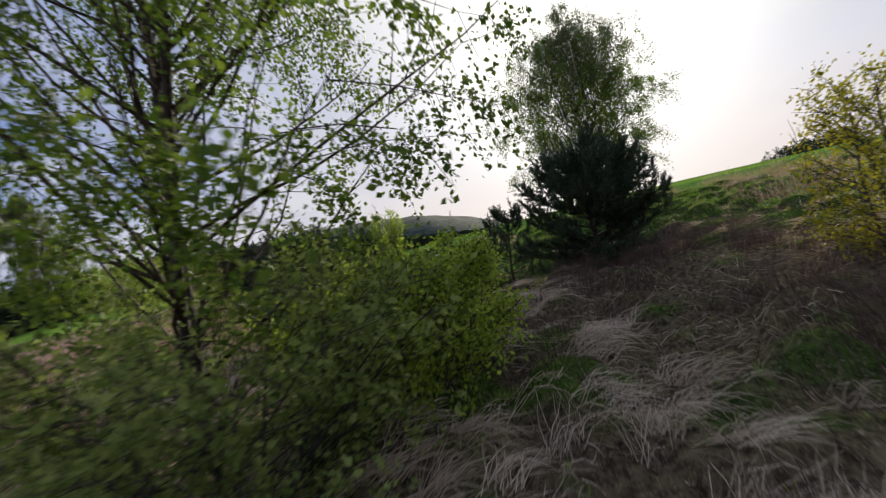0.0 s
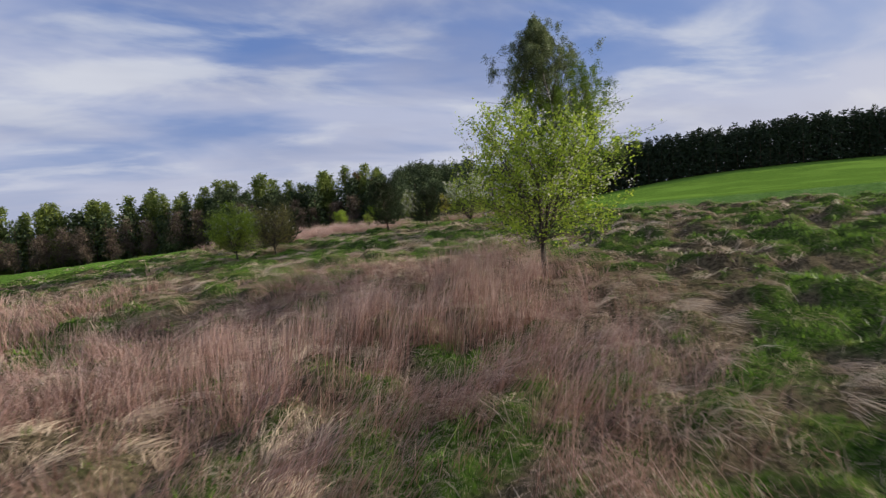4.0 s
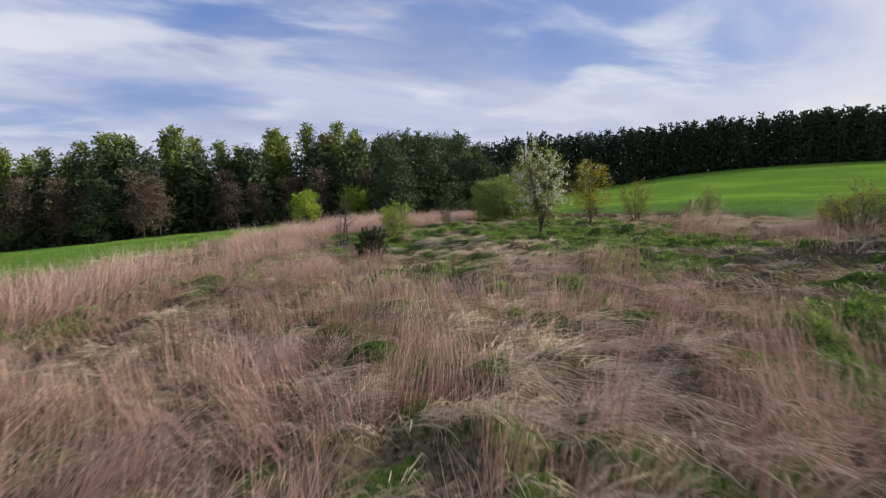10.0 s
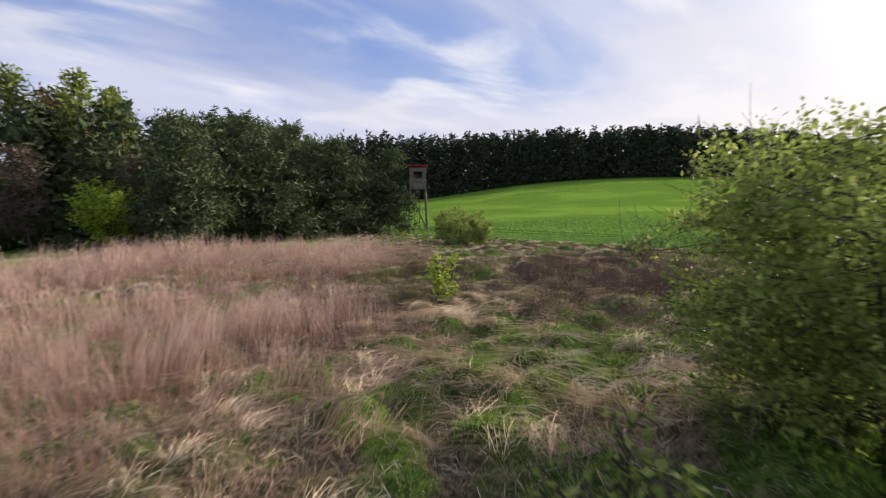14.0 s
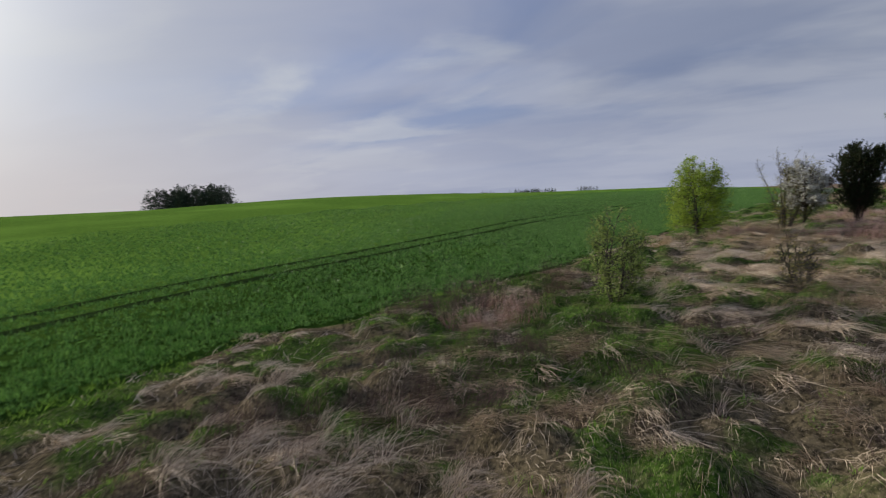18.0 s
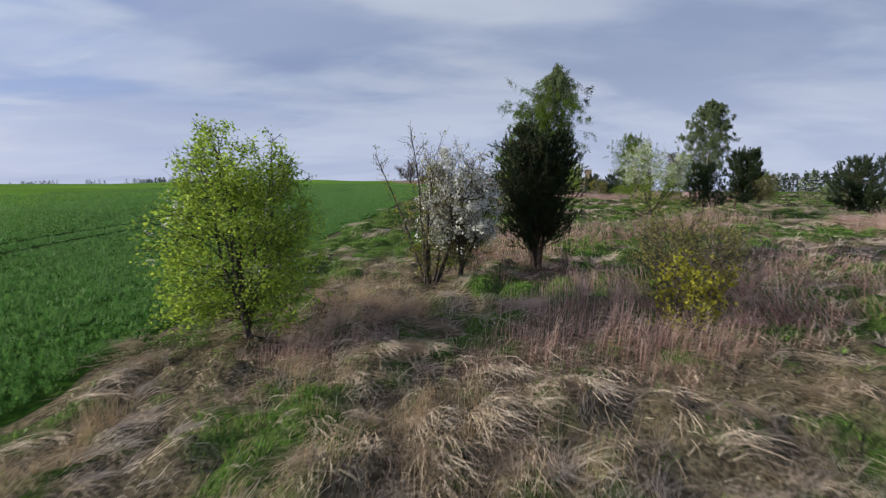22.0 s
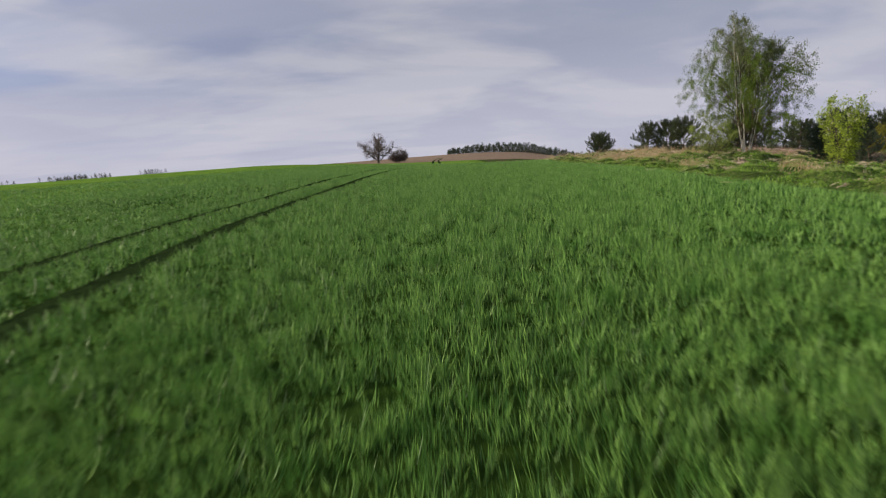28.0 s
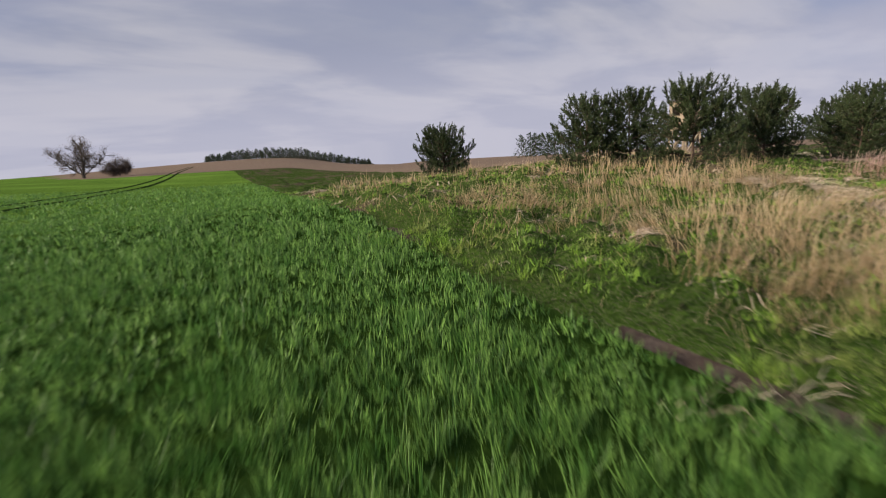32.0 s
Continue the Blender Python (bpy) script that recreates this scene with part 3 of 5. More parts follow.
# ---------------------------------------------------------------- grasses
def blades(rng, x, y, h, w, bend, heading=None, joints=2, base=0.0, lift=0.0):
    """Tapered, bent blades that grow from the ground at x, y. Returns vertices and triangles."""
    n = len(x)
    z = land(x, y) + lift
    az = rng.uniform(0, 2 * np.pi, n) if heading is None else heading + rng.normal(0, 0.5, n)
    dx, dy = np.cos(az), np.sin(az)
    turn = rng.uniform(0, np.pi, n)
    px, py = np.cos(turn), np.sin(turn)
    rows = []
    for k in range(joints + 1):
        t = k / joints
        out = bend * h * t ** 1.7
        top = h * t * np.sqrt(np.clip(1 - (bend * t) ** 2 * 0.55, 0.05, 1))
        cx, cy, cz = x + dx * out, y + dy * out, z + top + base
        if k == joints:
            rows.append(np.stack([cx, cy, cz], -1)[:, None])
        else:
            ww = w * (1 - 0.55 * t) / 2
            rows.append(np.stack([np.stack([cx - px * ww, cy - py * ww, cz], -1), np.stack([cx + px * ww, cy + py * ww, cz], -1)], 1))
    v = np.concatenate(rows, 1)
    per = v.shape[1]
    f = []
    for k in range(joints - 1):
        f += [(2 * k, 2 * k + 1, 2 * k + 3), (2 * k, 2 * k + 3, 2 * k + 2)]
    f.append((per - 3, per - 2, per - 1))
    tris = (np.arange(n)[:, None, None] * per + np.array(f)[None]).reshape(-1, 3)
    return v.reshape(-1, 3), tris


def joined(pieces):
    vs, fs, o = [], [], 0
    for v, f in pieces:
        vs.append(v)
        fs.append(f + o)
        o += len(v)
    return np.concatenate(vs), np.concatenate(fs)


def scatter(rng, x0, x1, y0, y1, per_m2):
    n = int((x1 - x0) * (y1 - y0) * per_m2)
    return rng.uniform(x0, x1, n), rng.uniform(y0, y1, n)


def stuff(name, pieces, mat, label, category):
    v, f = joined(pieces)
    return tagged(part_np(name, v, f, mat), label, category, kind="stuff")


def tufts(rng, cx, cy, n, radius, h, w, bend, joints=2):
    """n blades that fan out from each centre; h, w and bend are (low, high) or numbers for each centre."""
    k = len(cx)
    a = rng.uniform(0, 2 * np.pi, k * n)
    r = np.repeat(radius if np.ndim(radius) else np.full(k, radius), n) * np.sqrt(rng.random(k * n))
    x, y = np.repeat(cx, n) + r * np.cos(a), np.repeat(cy, n) + r * np.sin(a)
    hh = np.repeat(h, n) * rng.uniform(0.6, 1.15, k * n)
    return blades(rng, x, y, hh, np.full(k * n, w), rng.uniform(bend[0], bend[1], k * n), a, joints)


def drapes(rng, cx, cy, n, radius, lengths, rise, w, joints=3):
    """Dead straw that hangs over from the top of each tussock to the ground, combed one way."""
    k = len(cx)
    m = k * n
    comb = np.repeat(2.2 * np.pi * vnoise(cx, cy, 4.0, 81), n)
    a = comb + rng.normal(0, 1.0, m)
    r = radius * np.sqrt(rng.random(m))
    b = rng.uniform(0, 2 * np.pi, m)
    x, y = np.repeat(cx, n) + r * np.cos(b), np.repeat(cy, n) + r * np.sin(b)
    ln = rng.uniform(lengths[0], lengths[1], m) * np.repeat(rng.uniform(0.75, 1.25, k), n)
    top = np.repeat(rng.uniform(rise[0], rise[1], k), n) * rng.uniform(0.5, 1.2, m)
    turn = a + np.pi / 2
    rows = []
    for q in range(joints + 1):
        t = q / joints
        px, py = x + np.cos(a) * ln * t, y + np.sin(a) * ln * t
        pz = land(px, py) + top * (0.35 + 2.4 * t * (1 - t)) * (1 - t ** 3) + 0.012
        ww = w * (1 - 0.6 * t) / 2
        if q == joints:
            rows.append(np.stack([px, py, pz], -1)[:, None])
        else:
            rows.append(np.stack([np.stack([px - np.cos(turn) * ww, py - np.sin(turn) * ww, pz], -1), np.stack([px + np.cos(turn) * ww, py + np.sin(turn) * ww, pz + 0.003], -1)], 1))
    v = np.concatenate(rows, 1)
    per = v.shape[1]
    f = []
    for q in range(joints - 1):
        f += [(2 * q, 2 * q + 1, 2 * q + 3), (2 * q, 2 * q + 3, 2 * q + 2)]
    f.append((per - 3, per - 2, per - 1))
    return v.reshape(-1, 3), (np.arange(m)[:, None, None] * per + np.array(f)[None]).reshape(-1, 3)


def build_wheat():
    rng = np.random.default_rng(11)
    out = []
    for lo, hi, density, n, wide, tall in ((0, 3.4, 230, 9, 0.0075, 1.1), (3.4, 9, 150, 6, 0.012, 1.05), (9, 22, 56, 5, 0.021, 0.95), (22, 46, 17, 4, 0.045, 0.85)):
        for y0 in np.arange(-60, 112, 8.0):
            e = float(edge_x(np.array([y0 + 4.0]))[0])
            x, y = scatter(rng, e - 5, e + 48, y0, y0 + 8, density)
            v = x - edge_x(y)
            # uneven borders between the near and the far stand
            d = route_distance(x, y) * (0.85 + 0.3 * rng.random(len(x)))
            keep = (v > np.where(y > 49, 0.02, 0.20) + 0.15 * rng.random(len(x))) & (d >= lo) & (d < hi)
            t = tram_x(y)
            keep &= (np.abs(x - t + 1.0) > 0.25) & (np.abs(x - t - 1.0) > 0.25)
            # thick and thin strips along the drilled rows
            keep &= rng.random(len(x)) < 0.04 + 0.85 * vnoise(x, y, 0.15, 23) + 0.75 * vnoise(v, y / 7, 0.22, 25)
            x, y, v = x[keep], y[keep], v[keep]
            if not len(x):
                continue
            h = 0.125 * tall * rng.uniform(0.7, 1.3, len(x)) * (0.38 + 0.55 * vnoise(x, y, 0.45, 21) + 0.55 * vnoise(x, y, 0.17, 24) + 0.35 * (vnoise(v, y / 5, 0.5, 22) - 0.4)) * np.clip(0.6 + v * 0.4, 0.5, 1)
            out.append(tufts(rng, x, y, n, 0.04, h, wide, (0.05, 0.62), 1))
    stuff("wheat_crop", out, M_WHEAT, "dense young green wheat growing in a field", "crop")


HOLLOW_STANDS = [  # centre x, y, half length, half width, turn, strength, height
    (6.8, 13.5, 11, 4.8, 62, 1.0, 1.05), (14.5, 8.5, 4.0, 1.6, 35, 0.8, 0.8), (9, 4.0, 3.0, 1.6, 20, 0.6, 0.7), (20.5, 47, 5, 3.0, 70, 0.9, 1.0),
    (17.5, 57, 10, 3.8, 68, 1.0, 1.1), (26.8, 72, 12, 3.0, 62, 1.0, 1.05), (37.0, 90.5, 12, 5.2, 52, 1.0, 1.2), (42, 86, 8, 5, 40, 0.9, 1.1),
    (27.5, 50.5, 4.5, 1.8, 60, 0.7, 0.8), (33.5, 77, 8, 4.5, 55, 1.0, 0.95), (36.0, 53, 4.5, 1.6, 80, 0.6, 0.9),
    (15.6, 11.2, 4.2, 2.6, 20, 1.0, 0.75), (13.6, 14.6, 4.0, 2.6, 60, 1.0, 0.8), (17.8, 17.5, 5.0, 3.0, 70, 0.8, 0.8), (22.6, 49.4, 4.2, 2.4, 60, 1.0, 0.85), (24.2, 56.5, 3.4, 1.8, 60, 1.0, 0.9), (30.4, 73.0, 3.8, 1.9, 50, 1.0, 0.9), (37.0, 77.0, 2.2, 1.4, 30, 1.0, 1.05), (17.8, 44.5, 4.5, 1.9, 75, 1.0, 0.9), (21.0, 46.2, 2.6, 1.4, 30, 1.0, 0.85), (26.5, 47.8, 3.0, 1.6, 50, 0.8, 0.7),
]
MEADOW_STANDS = [  # centre x, y, half length, half width, turn, strength, height
    (33, 44.5, 6, 1.8, 20, 0.75, 0.9), (38.2, 57.2, 1.3, 0.75, 60, 1.2, 1.35), (38.6, 53.0, 2.2, 1.2, 60, 1.0, 1.2), (32.5, 61.7, 0.8, 0.5, 0, 1.0, 0.85), (40.2, 46, 4.5, 1.6, 65, 0.6, 0.85), (24.5, 45.6, 4.5, 1.7, 40, 0.7, 0.95),
    (9, -9, 6, 2.2, 30, 0.6, 0.8), (37, 30, 5, 1.8, 65, 0.3, 0.6), (18.0, 13.0, 8.5, 2.9, 62, 1.0, 0.9), (45.5, 51.5, 1.8, 1.3, 60, 0.9, 0.7),
    (41, 53, 3.2, 2.0, 30, 0.8, 0.8), (23.3, 62, 6, 2.0, 65, 0.9, 0.75), (51.5, 66.5, 1.6, 0.9, 60, 0.9, 0.7),
]
STANDS = HOLLOW_STANDS + MEADOW_STANDS
PALE = [
    (17.5, -12.5, 8, 4.2, 60, 0.6, 0.62), (12.5, -15, 7, 4, 40, 0.65, 0.7), (21.6, -10.2, 2.2, 1.2, 60, 1.2, 0.85), (20.0, -13.4, 2.0, 1.0, 60, 1.2, 0.7), (5, -24, 15, 8, 40, 0.5, 0.6), (14, -24, 9, 4, 60, 0.5, 0.6), (24.0, -3.0, 4, 1.1, 62, 0.35, 0.6), (21.3, -9.5, 3.2, 1.1, 62, 0.9, 0.8),
    (19.5, -16.0, 3.0, 1.0, 65, 0.6, 0.8), (46.3, 56.5, 3.0, 1.6, 60, 0.35, 0.5), (45.0, 62.5, 4.0, 2.5, 60, 0.30, 0.45), (40.5, 47.5, 2.5, 1.2, 60, 0.4, 0.6),
    (43.3, 61.8, 0.5, 0.4, 0, 1.4, 0.9), (44.7, 48.4, 1.2, 1.7, 0, 1.1, 0.55), (44.7, 55.3, 0.8, 0.45, 0, 1.3, 0.75), (44.6, 50.2, 1.5, 1.0, 70, 1.2, 0.8), (45.8, 59.2, 0.45, 0.35, 0, 1.2, 0.7), (44.0, 56.6, 0.6, 0.4, 0, 1.3, 0.8), (46.6, 54.2, 0.9, 0.5, 40, 1.2, 0.6), (48.4, 54.0, 1.6, 0.35, 75, 1.2, 0.5), (41.9, 62.2, 0.5, 0.4, 0, 1.3, 0.9), (42.6, 59.6, 0.4, 0.3, 0, 1.2, 0.7), (47.2, 57.8, 0.4, 0.3, 0, 1.2, 0.6), (27.0, 1.4, 1.4, 0.6, 60, 1.2, 0.7), (29.5, 7.4, 1.0, 0.5, 60, 1.2, 0.6), (43.0, 39.5, 0.6, 0.4, 0, 1.3, 0.6),
]
STALKS = [
    (41, 60.5, 4.0, 1.8, 55, 0.5, 0.8), (47, 68.5, 4.0, 2.6, 60, 0.9, 0.6), (47.2, 74.8, 3.0, 2.4, 20, 1.3, 0.55), (51.8, 64.5, 3.6, 1.6, 65, 1.0, 0.8), (45, 74, 7, 4.5, 30, 1.25, 0.6), (50.0, 74.8, 3.6, 2.6, 30, 1.2, 0.5), (50.5, 69.5, 3, 1.6, 60, 0.8, 0.6), 
    (52.5, 73, 5.0, 1.8, 80, 0.7, 0.55), (40.5, 79, 7, 4, 35, 0.8, 0.8), (7.5, -2.6, 5.5, 2.6, 5, 1.25, 0.6), (11.0, -3.0, 3.5, 2.6, 0, 1.2, 0.5), (4.5, -0.6, 3.5, 1.2, 0, 0.8, 0.45),
    (43.4, 54.2, 2.0, 1.0, 20, 0.8, 0.7), (40.8, 49.8, 1.6, 1.2, 0, 1.1, 0.45),
]


FALLEN = [  # centre x, y, half length, half width, turn, strength
    (44.8, 48.6, 0.9, 1.5, 0, 1.0), (38.5, 74.5, 3.2, 2.0, 40, 1.0), (35.7, 72.6, 2.0, 1.2, 60, 1.0), (37.4, 70.8, 1.6, 0.9, 20, 0.8), (14.8, 2.8, 2.2, 0.8, 60, 1.0), (13.4, 4.6, 1.8, 0.8, 20, 1.0),
    (11.8, 4.4, 1.6, 0.8, 70, 0.9), (51.6, 71.5, 3.0, 0.9, 70, 1.0), (52.0, 76.0, 2.5, 0.8, 80, 1.0),
    (49.0, 68.0, 2.2, 0.9, 40, 0.8), (17.4, 36.2, 1.4, 0.8, 40, 0.9), (20.0, 37.6, 1.0, 0.6, 70, 0.9), (15.5, -10.5, 3.0, 1.2, 60, 0.8), (46.5, 60.0, 4.0, 1.2, 60, 0.8),
    (24.2, 48.4, 3.6, 2.0, 60, 1.0), (27.8, 59.7, 1.6, 1.0, 30, 1.0), (30.0, 59.9, 0.9, 0.6, 0, 1.0), (44.5, 59.5, 5.0, 2.6, 60, 0.9), (46.0, 66.0, 5.0, 2.6, 60, 0.7), (36.8, 72.8, 3.4, 2.2, 40, 1.0), (43.5, 52.4, 2.4, 1.4, 20, 0.9), (45.2, 56.4, 2.6, 1.2, 20, 1.0), (44.2, 57.6, 1.8, 0.9, 20, 1.0), (41.6, 58.6, 1.6, 0.8, 20, 0.9), (47.5, 63.2, 3.0, 1.8, 60, 0.9), (44.2, 64.5, 2.4, 1.5, 30, 0.9),
]
TUSSOCKS = [(35.6, 64.5), (34.3, 64.6), (31.7, 66.2), (31.1, 67.8), (33.8, 64.0), (33.1, 65.0), (29.8, 67.2), (17.7, 36.1), (19.3, 36.1), (20.1, 37.0), (21.0, 34.6), (23.7, 36.7), (20.7, 35.7)]
FALLEN = [(*row, 1.0) for row in FALLEN] + [(x, y, 0.6, 0.4, 40, 0.9, 1.0) for x, y in TUSSOCKS]


def in_stands(x, y, rows):
    best, tall = np.zeros(len(x)), np.ones(len(x))
    wob = 0.55 * (vnoise(x, y, 1.7, 31) - 0.5) + 0.4 * (vnoise(x, y, 0.7, 32) - 0.5)
    for cx, cy, a, b, turn, strength, h in rows:
        c, s = math.cos(radians(turn)), math.sin(radians(turn))
        u, v = (x - cx) * c + (y - cy) * s, -(x - cx) * s + (y - cy) * c
        q = strength * np.clip(1.6 * (1.15 - np.sqrt((u / a) ** 2 + (v / b) ** 2)) + wob, 0, 1)
        tall = np.where(q > best, h, tall)
        best = np.maximum(best, q)
    return best, tall


def mops(rng, cx, cy, n, lengths, rise, w, joints=3):
    """Sheaves of dead straw: each falls from the top of its tussock, mostly one way, and spills over the side."""
    k = len(cx)
    m = k * n
    comb = np.repeat(2.4 * np.pi * vnoise(cx, cy, 5.0, 81) + rng.normal(0, 0.7, k), n)
    a = comb + rng.normal(0, 0.75, m)
    b = rng.uniform(0, 2 * np.pi, m)
    r = 0.13 * np.sqrt(rng.random(m))
    x, y = np.repeat(cx, n) + r * np.cos(b) - 0.10 * np.cos(comb), np.repeat(cy, n) + r * np.sin(b) - 0.10 * np.sin(comb)
    size = np.repeat(rng.uniform(0.6, 1.3, k), n)
    ln = rng.uniform(lengths[0], lengths[1], m) * size
    top = np.repeat(rng.uniform(rise[0], rise[1], k), n) * rng.uniform(0.35, 1.25, m) * size
    base = land(x, y)
    curl = rng.normal(0, 0.32, m)
    rows = []
    for q in range(joints + 1):
        t = q / joints
        aa = a + curl * t
        px, py = x + np.cos(aa) * ln * t, y + np.sin(aa) * ln * t
        pz = np.maximum(land(px, py) + 0.012, base + 0.02) * t + base * (1 - t) + top * 3.0 * t * (1 - t) * (1.25 - 0.75 * t) + 0.01
        ww = w * (1 - 0.6 * t) / 2
        tx, ty = -np.sin(aa), np.cos(aa)
        if q == joints:
            rows.append(np.stack([px, py, pz], -1)[:, None])
        else:
            rows.append(np.stack([np.stack([px - tx * ww, py - ty * ww, pz], -1), np.stack([px + tx * ww, py + ty * ww, pz + 0.003], -1)], 1))
    v = np.concatenate(rows, 1)
    per = v.shape[1]
    f = []
    for q in range(joints - 1):
        f += [(2 * q, 2 * q + 1, 2 * q + 3), (2 * q, 2 * q + 3, 2 * q + 2)]
    f.append((per - 3, per - 2, per - 1))
    return v.reshape(-1, 3), (np.arange(m)[:, None, None] * per + np.array(f)[None]).reshape(-1, 3)


def stem_share(count, joints):
    """How far up its stem each point of count blades lies, 0 to 1."""
    one = np.concatenate([np.repeat(np.arange(joints) / joints, 2), [1.0]])
    return np.tile(one, count)


def build_meadow():
    rng = np.random.default_rng(12)
    green, straw, reed, stalk, pale = [], [], [], [], []
    shares = {"reed": [], "stalk": [], "pale": []}
    for y0 in np.arange(-34, 112, 6.0):
        e = float(edge_x(np.array([y0 + 3.0]))[0])
        w = max(float(west_x(y0)) - 3, e - 58)
        # green grass in cushions
        for lo, hi, density, n, wide in ((0, 4.0, 70.0, 12, 0.0075), (4.0, 10, 46.0, 8, 0.014), (10, 30, 15.0, 6, 0.034)):
            x, y = scatter(rng, w, e + 0.15, y0, y0 + 6, density)
            x = np.where(x > edge_x(y) + 0.1, x - 0.4, x)
            d = route_distance(x, y) * (0.85 + 0.3 * rng.random(len(x)))
            f = greenness(x, y)
            sit = hummocks(x, y)[1]
            keep = (d >= lo) & (d < hi) & (rng.random(len(x)) < np.clip((f - 0.45) * 7.0, 0.15, 1) * np.clip(1.5 * sit + 0.10, 0, 1))
            x, y, f, sit = x[keep], y[keep], f[keep], sit[keep]
            if len(x):
                h = rng.uniform(0.06, 0.13, len(x)) * (0.45 + 0.9 * f) * (0.30 + 0.95 * sit)
                green.append(tufts(rng, x, y, n, rng.uniform(0.04, 0.11, len(x)), h, wide, (0.2, 0.95), 1))
        # sheaves of dead straw over the tussocks, and scraps between them
        for lo, hi, density, n, joints, wide in ((0, 5, 4.4, 52, 3, 0.0042), (5, 12, 3.4, 28, 2, 0.011), (12, 30, 1.5, 14, 2, 0.032)):
            x, y = scatter(rng, w, e - 0.3, y0, y0 + 6, density)
            d = route_distance(x, y) * (0.85 + 0.3 * rng.random(len(x)))
            f = greenness(x, y) + 0.22 * (vnoise(x, y, 0.9, 54) - 0.5)
            keep = (d >= lo) & (d < hi) & (rng.random(len(x)) < np.clip((0.60 - f) * 6.0, 0.05, 1) * np.clip(3.0 * vnoise(x, y, 1.7, 55) - 0.7, 0.15, 1)) & (np.maximum(in_stands(x, y, STALKS)[0], 0.8 * in_stands(x, y, STANDS)[0]) < 0.6 + 0.6 * rng.random(len(x)))
            if keep.any():
                straw.append(mops(rng, x[keep], y[keep], n, (0.16, 0.50), (0.05, 0.15), wide, joints))
            x, y = scatter(rng, w, e - 0.1, y0, y0 + 6, density * 2.2)
            d = route_distance(x, y)
            keep = (d >= lo) & (d < hi) & (rng.random(len(x)) < np.clip((0.68 - greenness(x, y)) * 4.0, 0.12, 0.8))
            if keep.any():
                straw.append(drapes(rng, x[keep], y[keep], max(4, n // 5), 0.16, (0.08, 0.30), (0.02, 0.10), wide, 2))
        # mats of long straw that the wind laid over
        x, y = scatter(rng, w, e - 0.2, y0, y0 + 6, 7)
        keep = (rng.random(len(x)) < in_stands(x, y, FALLEN)[0] * np.clip(3 * vnoise(x, y, 0.8, 66) - 0.6, 0.05, 1)) & (route_distance(x, y) > 0.6)
        if keep.any():
            straw.append(mops(rng, x[keep], y[keep], 40, (0.30, 0.80), (0.05, 0.18), 0.0046, 3))
        # upright tussocks of tall dry grass and dark weed stalks
        for rows, out, wide0, key in ((STANDS, reed, 1.0, "reed"), (STALKS, stalk, 0.8, "stalk"), (PALE, pale, 0.9, "pale")):
            for lo, hi, density, joints, wide in ((0, 5.5, 330, 2, 0.0045), (5.5, 14, 140, 2, 0.009), (14, 60, 42, 1, 0.024)):
                x, y = scatter(rng, w, e + 1.5, y0, y0 + 6, density * (1.8 if rows is STALKS else 1.6 if rows is STANDS else 2.4))
                k, tall = in_stands(x, y, rows)
                # the stems stand in sheaves with gaps between them
                k = k * np.clip(4.2 * vnoise(x, y, 0.30, 64) - 1.25, 0.06, 1)
                if rows is PALE:
                    k = k * np.clip(4.5 * vnoise(x, y, 1.1, 57) - 1.4, 0.15, 1)
                elif rows is STALKS:
                    k = k * np.clip(3.5 * vnoise(x, y, 1.4, 58) - 0.8, 0.08, 1)
                d = route_distance(x, y)
                # nothing tall grows where the camera flies low
                keep = (d >= max(lo, 0.5)) & (d < hi) & (rng.random(len(x)) < k) & (x > west_x(y) + 1.2 * (vnoise(x, y, 1.5, 59) - 0.5))
                x, y, tall, k = x[keep], y[keep], tall[keep], k[keep]
                if len(x):
                    h = tall * rng.uniform(0.40, 1.15, len(x)) * (0.60 + 0.30 * k) * (0.55 + 0.85 * vnoise(x, y, 0.9, 62))
                    # some are broken over and lie across the others
                    bend = np.where(rng.random(len(x)) < (0.12 + 0.70 * (vnoise(x, y, 2.8, 63) > 0.54)), rng.uniform(0.8, 1.28, len(x)), rng.uniform(0.08, 0.50, len(x)))
                    out.append(blades(rng, x, y, h, np.full(len(x), wide * wide0), bend, 0.2 + 9.0 * vnoise(x, y, 2.2, 61), joints))
                    shares[key].append(stem_share(len(x), joints))
    stuff("meadow_grass", green, M_GRASS, "short green spring grass growing through the thatch", "grass")
    stuff("dead_grass", straw, M_STRAW, "pale flattened dead grass lying in swathes", "dry grass")
    for name, out, mat, label, category, key in (("tall_dry_grass", reed, M_REED, "stands of tall pinkish dry grass from last year", "dry grass", "reed"),
                                                 ("pale_grass_tufts", pale, M_PALE, "pale straw-coloured grass tufts standing upright", "dry grass", "pale"),
                                                 ("weed_stalks", stalk, M_STALK, "dark brown dead weed stalks standing in patches", "dry weeds", "stalk")):
        ob = stuff(name, out, mat, label, category)
        ob.data.attributes.new("stem_share", "FLOAT", "POINT").data.foreach_set("value", np.concatenate(shares[key]).astype(np.float32))


build_wheat()
build_meadow()


